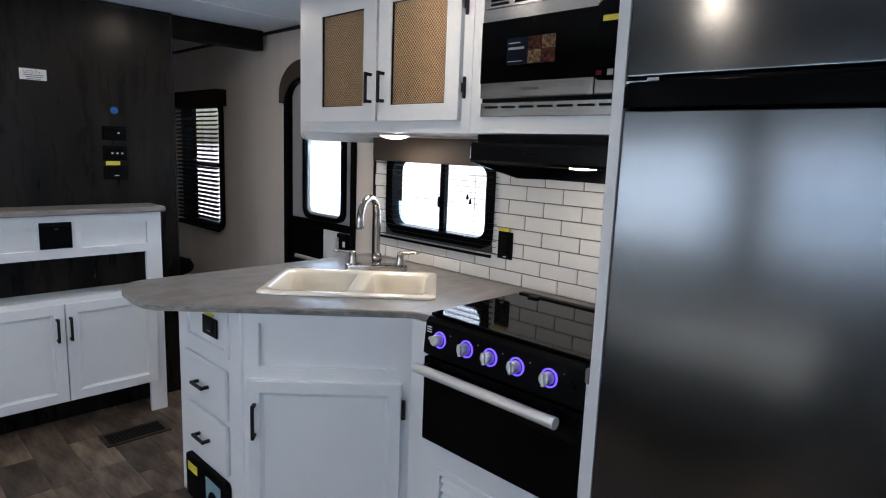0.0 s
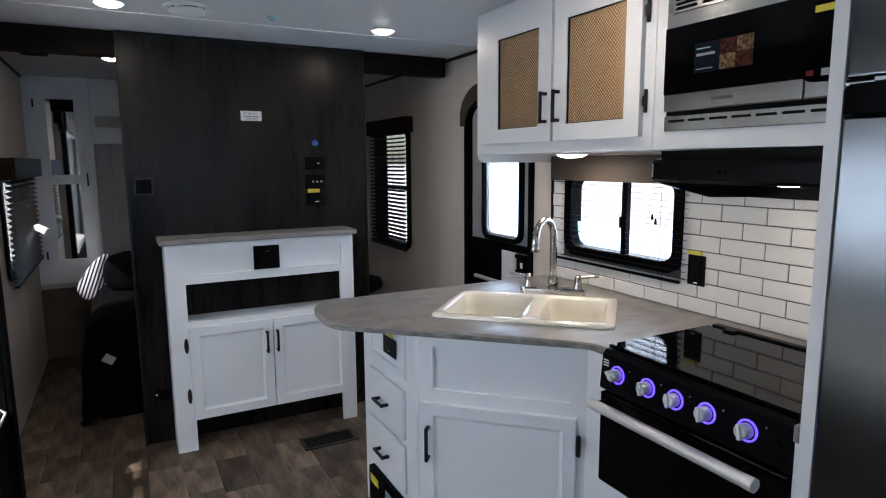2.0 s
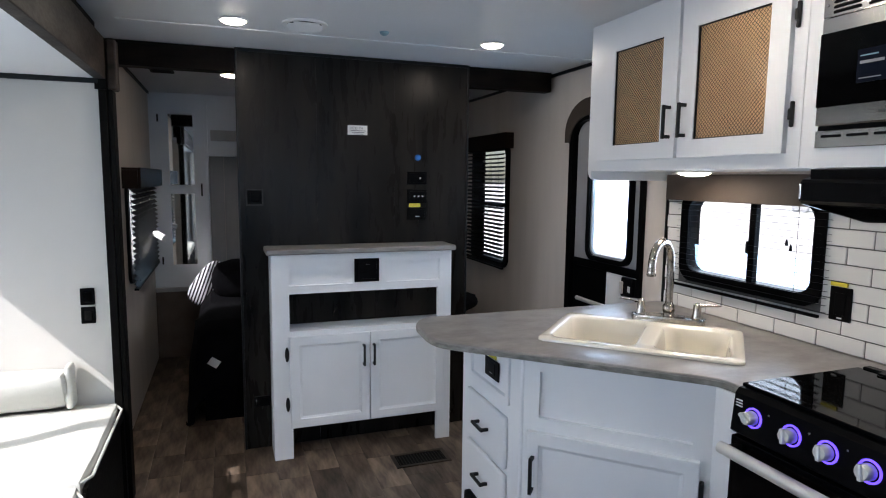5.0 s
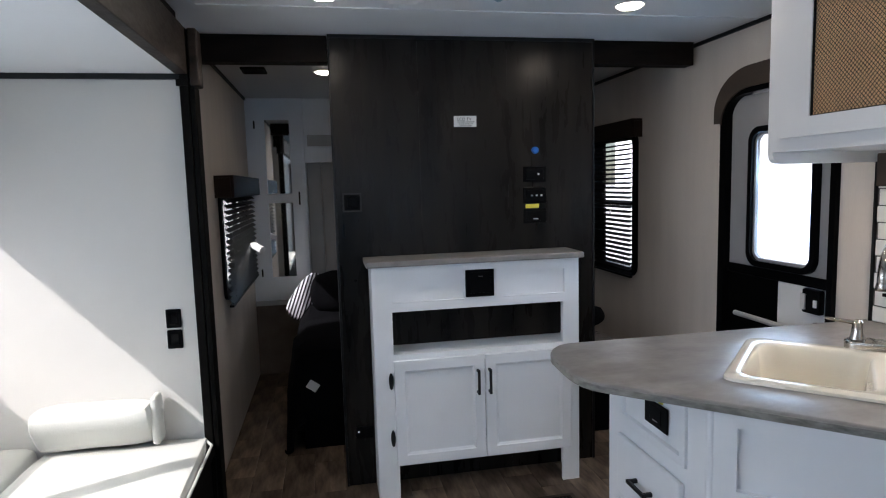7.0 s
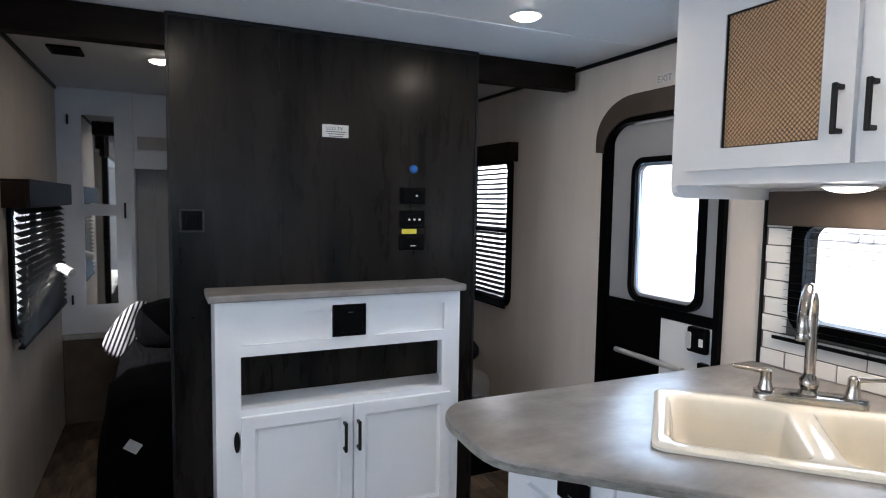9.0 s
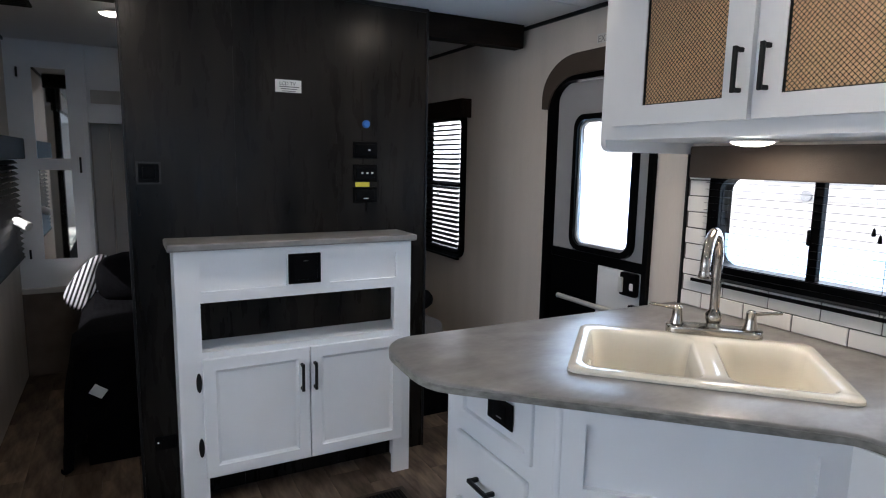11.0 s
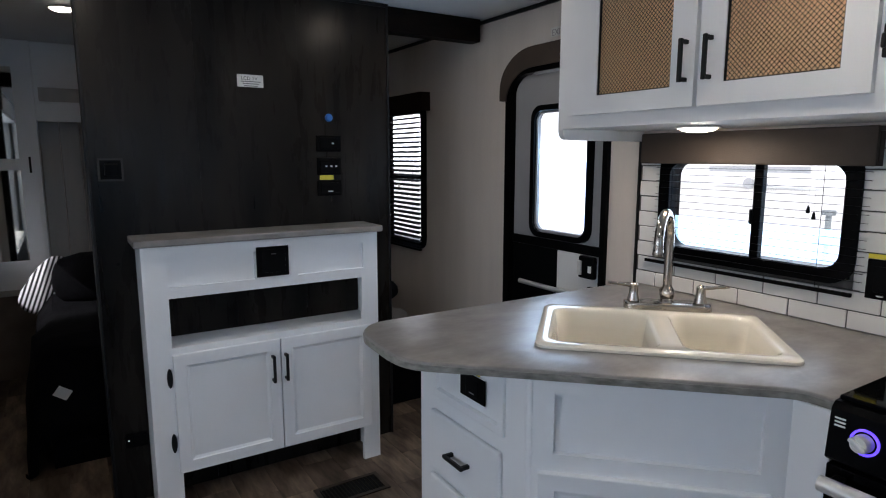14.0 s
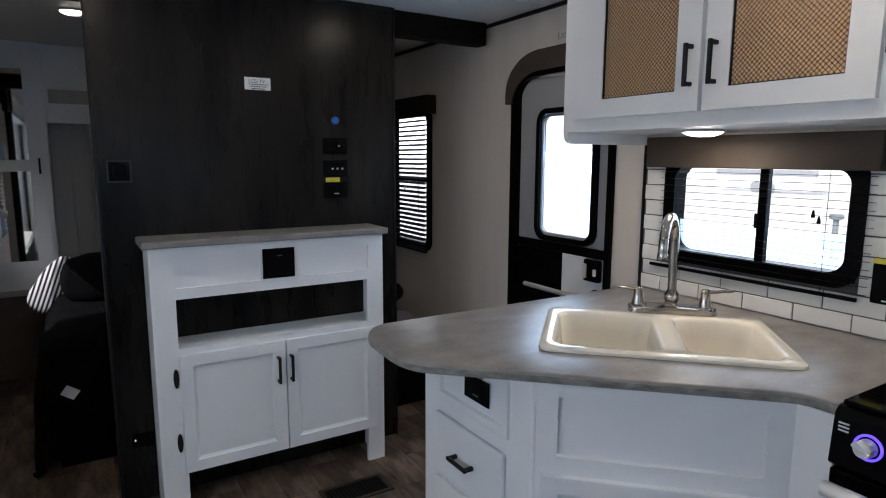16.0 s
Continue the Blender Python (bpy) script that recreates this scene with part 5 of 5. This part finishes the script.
bm = pillowy(-0.915, -0.508, 3.265, 3.393, 0.489, 0.660, 0.03, 0.03)
for v in bm.verts:
    if v.co.y < 3.34:
        v.co.y += 0.055 * max(0, (0.60 - v.co.z) / 0.11)
bolster = thing("bolster_pillow", (-0.71, 3.35, 0.488), "off-white vinyl bolster pillow on the sofa seat", "pillow")
part("cushion", bm, LEATHER, bolster, smooth=True)
part("end_flap", pillowy(-0.512, -0.480, 3.300, 3.392, 0.490, 0.676, 0.015, 0.02), LEATHER, bolster, smooth=True)
for x0, z0, nm in ((-0.452, 0.920, "switch"), (-0.452, 0.838, "outlet")):
    s = thing("slide_" + nm, (x0 + 0.027, 3.397, z0), "black square %s plate on the white slide-out wall" % nm, nm)
    part("plate", box((x0, x0 + 0.056, 3.391, 3.3995, z0, z0 + 0.074), bevel=0.004), BLACK, s)
    part("insert", box((x0 + 0.012, x0 + 0.044, 3.388, 3.391, z0 + 0.014, z0 + 0.060), bevel=0.002), BLACK_GLASS, s)

# ---- bedroom ----
def closet(x0, x1, hinge_left, label):
    ob = thing("mirrored_closet", ((x0 + x1) / 2, 5.9, 0.56), label, "wardrobe")
    part("carcass", box((x0, x1, YBED, 6.095, 0.58, CEILING - 0.003)), WHITE, ob)
    a, b = x0 + 0.071, x1 - 0.022
    holes = [(0.068, b - a - 0.083, 0.066, 0.636), (0.068, b - a - 0.083, 0.707, 1.263)]
    door = part("door", wall_bm(0, b - a, 0, 1.330, holes, 0.018), WHITE, ob, m=pose(a, YBED - 0.019, 0.700))
    for u0, u1, v0, v1 in holes:
        part("mirror", box((a + u0 - 0.004, a + u1 + 0.004, YBED - 0.012, YBED - 0.008, 0.700 + v0 - 0.004, 0.700 + v1 + 0.004)), MIRROR, door, "mirror pane")
    part("handle", pull(0.10), BLACK_METAL, door, "matt black bar handle", m=pose(b - 0.03 if hinge_left else a + 0.03, YBED - 0.019, 1.37))
    for z in (0.80, 1.93):
        part("hinge", box((-0.006, 0.006, -0.014, 0, -0.03, 0.03), bevel=0.003), BLACK_METAL, ob, "black hinge", m=pose(a - 0.008 if hinge_left else b + 0.008, YBED, z))
    part("plinth", box((x0, x1, 5.74, 6.095, 0.0, 0.545), bevel=0.004), PLATFORM, ob, "brown fabric plinth")
    part("ledge", box((x0, x1, 5.725, 6.095, 0.546, 0.579), bevel=0.004), BEAD, ob)


closet(-0.398, 0.026, True, "white mirrored wardrobe beside the bed")
closet(1.66, 2.088, False, "white mirrored wardrobe on the far side of the bed")
ov = thing("overhead_cabinet", (0.84, 5.9, 1.64), "white overhead cabinet across the head of the bed", "cabinet")
part("body", box((0.028, 1.658, YBED + 0.02, 6.095, 1.66, CEILING - 0.003)), WHITE, ov)
part("rail", box((0.028, 1.658, YBED, YBED + 0.019, 1.640, 1.752), bevel=0.002), WHITE, ov)
part("vent_panel", box((0.05, 1.62, YBED + 0.012, YBED + 0.019, 1.765, 1.85)), BEAD, ov)
hb = thing("headboard", (0.84, 6.06, 0.4), "grey vertical board headboard panel", "headboard")
for k in range(14):
    x = 0.03 + k * 0.1162
    part("board", box((x, x + 0.112, 6.02, 6.05, 0.3, 1.65), bevel=0.003), BEAD, hb)


def bed():
    ob = thing("bed", (0.82, 5.0, 0), "bed with a rumpled black bedspread", "bed")
    part("base", box((0.0, 1.62, 4.262, 5.72, 0.0, 0.30)), BLACK_CLOTH, ob)
    part("mattress", box((0.02, 1.60, 4.28, 6.0, 0.305, 0.56), bevel=0.04, seg=3), BLACK_CLOTH, ob)
    # bedspread: a draped sheet with thickness
    bm = bmesh.new()
    nx, ny = 36, 30
    grid = {}
    for i in range(nx + 1):
        for j in range(ny + 1):
            s, t = -0.62 + i * 2.92 / nx, 4.0 + j * 1.75 / ny
            drop = max(0, -s + 0.0) + max(0, s - 1.66)
            x = max(-0.04, min(1.68, s)) + (-1 if s < 0 else 1) * min(drop, 0.5) * 0.13 * (1 if drop else 0)
            foot = max(0, 4.26 - t)
            y = max(t, 4.24) - foot * 0.1
            z = 0.60 - drop - foot * 1.6 + 0.025 * noise.noise((s * 3, t * 3, 0.3)) + 0.16 * max(0, (t - 4.9)) * (drop == 0)
            x += 0.03 * noise.noise((s * 5, t * 6, 2.0)) * (1 if drop else 0.2)
            grid[i, j] = bm.verts.new((x, y, max(0.012, z)))
    for i in range(nx):
        for j in range(ny):
            bm.faces.new((grid[i, j], grid[i + 1, j], grid[i + 1, j + 1], grid[i, j + 1]))
    bmesh.ops.recalc_face_normals(bm, faces=bm.faces)
    bmesh.ops.solidify(bm, geom=list(bm.faces), thickness=0.015)
    part("bedspread", bm, BLACK_CLOTH, ob, smooth=True)
    part("care_tag", box((-0.03, 0.03, -0.0015, 0.0015, -0.025, 0.025)), PAPER, ob, "white tag", m=pose(0.06, 4.165, 0.388, 10, 35, 0))


bed()
# the pillow's stripes are slat sunlight put into its colour
pil = part("throw_pillow", pillowy(-0.15, 0.15, -0.035, 0.035, -0.08, 0.08, 0.03, 0.2), SUN_STRIPED, label="throw pillow on the bed with slat stripes of sunlight painted on", category="pillow", m=pose(0.015, 5.20, 0.695, -8, -52, 4), smooth=True)
pil2 = part("bed_pillow", pillowy(0.075, 0.72, 4.98, 5.15, 0.60, 0.875, 0.07, 0.12), BLACK_CLOTH, label="black bed pillow against the headboard", category="pillow", smooth=True)
rl = thing("reading_lamp", (-0.37, 5.30, 1.02), "small white swivel reading lamp on the wall", "lamp")
part("wall_base", lathe([(0.03, 0), (0.03, 0.012), (0.012, 0.02)], pose(-0.399, 5.30, 1.03, 0, 90)), WHITE_PLASTIC, rl, smooth=True)
part("arm", tube([(-0.38, 5.30, 1.03), (-0.35, 5.28, 1.06), (-0.33, 5.26, 1.06)], 0.006, 8), WHITE_PLASTIC, rl, smooth=True)
part("head", lathe([(0.012, 0), (0.024, 0.02), (0.026, 0.10), (0.022, 0.102)], look((-0.345, 5.27, 1.07), (-0.25, 5.20, 1.02)) @ pose(0, 0, 0, 180)), WHITE_PLASTIC, rl, smooth=True)
bag_bm = pillowy(1.63, 1.785, 4.11, 4.29, 0.35, 0.535, 0.04, 0.10)
for v in bag_bm.verts:
    v.co += 0.030 * noise.noise_vector(v.co * 17) * min(1.0, max(0.0, (v.co.z - 0.352) / 0.04))
bag = part("plastic_bag", bag_bm, WRAP, label="crumpled clear plastic wrapping bag beside the bed", category="bag")
cush = part("black_cushion", pillowy(-0.15, 0.15, -0.15, 0.15, -0.05, 0.05, 0.035, 0.3), BLACK_CLOTH, label="small black cushion on the corner of the bed", category="cushion", m=pose(1.552, 4.235, 0.655, 0, 0, 45), smooth=True)
bx = part("storage_box", box((1.62, 1.86, 4.08, 4.34, 0.0, 0.348), bevel=0.01), BLACK_CLOTH, label="black covered box beside the bed", category="box")

# ---- outside ----
part("ground", box((-400, 400, -400, 400, -0.95, -0.75)), GRAVEL, kind="structure", label="pale gravel lot in bright sun", category="ground")


HAZE = glow("glowing_sky_board", (0.93, 0.96, 1.0), 1.2)
# unseen west board, added to brighten the slide windows mirrored in the fridge
part("backdrop", box((-70.5, -70, -120, 140, -0.75, 45)), HAZE, kind="structure", label="glowing board standing in for pale distant sky", category="backdrop")
part("backdrop", box((70, 70.5, -120, 140, -0.75, 60)), HAZE, kind="structure", label="glowing board standing in for pale distant sky", category="backdrop")


def parked_trailer(x, y, turn, length):
    m = pose(x, y, -0.75, 0, 0, turn)
    ob = thing("parked_trailer", (x, y, -0.75), "white parked travel trailer far across the lot", "trailer", group="parked trailers")
    part("body", box((-length / 2, length / 2, -1.2, 1.2, 0.6, 3.1), bevel=0.15), OUT_WHITE, ob, m=m)
    part("stripe", box((-length / 2 + 0.2, length / 2 - 0.2, -1.22, -1.201, 1.1, 1.5)), OUT_GREY, ob, m=m)
    for k in range(3):
        part("window", box((-length / 2 + 0.9 + k * length / 3.4, -length / 2 + 1.9 + k * length / 3.4, -1.215, -1.201, 1.7, 2.4)), OUT_GREY, ob, m=m)
    for s in (-0.45, 0.45):
        part("wheel", cyl(0.36, 0.2, m @ pose(s, -1.1, 0.36, 90)), OUT_GREY, ob)


for k in range(5):
    parked_trailer(34 + 2 * k, -6 + 10 * k, -75 - 6 * k, 7.5)
# nearby trailer added by guess; its shaded side dims the west bedroom blind's gaps
parked_trailer(-8.5, 11.0, 78, 9.0)
JACK_GREY = mat("weathered_galvanised_steel", (0.20, 0.225, 0.24), 0.6, var=0.15, scale=8)
jx, jy = 13.2, 7.28
jack = thing("hitch_jack", (jx, jy, -0.75), "pale grey trailer hitch jack standing in the lot", "jack")
part("post", cyl(0.05, 0.95, pose(jx, jy, -0.69)), JACK_GREY, jack)
part("head", cyl(0.13, 0.10, pose(jx, jy, 0.24), bevel=0.02), JACK_GREY, jack)
part("neck", cyl(0.055, 0.30, pose(jx, jy, -0.05)), JACK_GREY, jack)
part("gear_box", box((jx - 0.16, jx + 0.16, jy - 0.24, jy + 0.24, -0.36, -0.20), bevel=0.03), JACK_GREY, jack)
part("crank", tube([(jx, jy - 0.2, -0.12), (jx, jy - 0.75, -0.14), (jx, jy - 0.75, -0.26)], 0.035, 8), JACK_GREY, jack)
part("foot", cyl(0.34, 0.07, pose(jx, jy, -0.75), r2=0.22), JACK_GREY, jack)

# ---- pieces: floor planks and wall tiles ----
rnd = random.Random(4)
shapes = {}


def piece(name, w, l, h, material, parent, at, gap=0.0008, upright=False):
    key = (name, round(w, 3), round(l, 3))
    if key not in shapes:
        bm = box((-w / 2 + gap, w / 2 - gap, -l / 2 + gap, l / 2 - gap, 0, h), bevel=min(0.0018, h * 0.4) if upright or gap > 0.001 else 0.0006, seg=1)
        me = bpy.data.meshes.new(name)
        bm.to_mesh(me)
        bm.free()
        me.materials.append(material)
        shapes[key] = me
    ob = new(name, shapes[key])
    ob.parent = parent
    ob.matrix_basis = Matrix.Translation(-ORIGIN[parent]) @ at
    return ob


PW = 0.152
for c in range(17):
    x = -0.40 + PW * (c + 0.5)
    y = -2.2 - rnd.uniform(0, 0.5)
    while y < 6.0:
        l = rnd.choice((0.24, 0.33, 0.46))
        lo, hi = max(y, -2.2), min(y + l, 6.09)
        if hi - lo > 0.05 and x < 2.08:
            wide = PW if x + PW / 2 < 2.09 else 2.09 - (x - PW / 2)
            piece("plank", wide, round(hi - lo, 2), 0.005, PLANK, floor, pose(x, (lo + hi) / 2, -0.005), gap=0.0003)
        y += l
grout = part("grout", box((2.0835, 2.0895, 1.0835, 2.743, 0.9155, 1.0585), (2.0835, 2.0895, 2.632, 2.743, 1.0585, 1.50), (2.0835, 2.0895, 1.0835, 1.961, 1.0585, 1.50)), GROUT, wall_east)
TH, TW = 0.0593, 0.1731
r = 0
while 0.9137 + r * TH < 1.495:
    z0, z1 = max(0.9155, 0.9137 + r * TH), min(0.9137 + (r + 1) * TH, 1.50)
    y = 0.9186 + (TW / 2 if r % 2 else 0)
    while y < 2.743:
        a, b = max(y, 1.0835), min(y + TW, 2.743)
        spans = [(a, b)]
        if z1 > 1.055:
            spans = [(a, min(b, 1.951)), (max(a, 2.641), b)]
        for s0, s1 in spans:
            if s1 - s0 > 0.012:
                piece("tile", round(s1 - s0, 3), round(z1 - z0, 3), 0.005, TILE, wall_east, pose(2.0835, (s0 + s1) / 2, (z0 + z1) / 2) @ Matrix(((0, 0, -1, 0), (1, 0, 0, 0), (0, -1, 0, 0), (0, 0, 0, 1))), gap=0.0016)
        y += TW
    r += 1
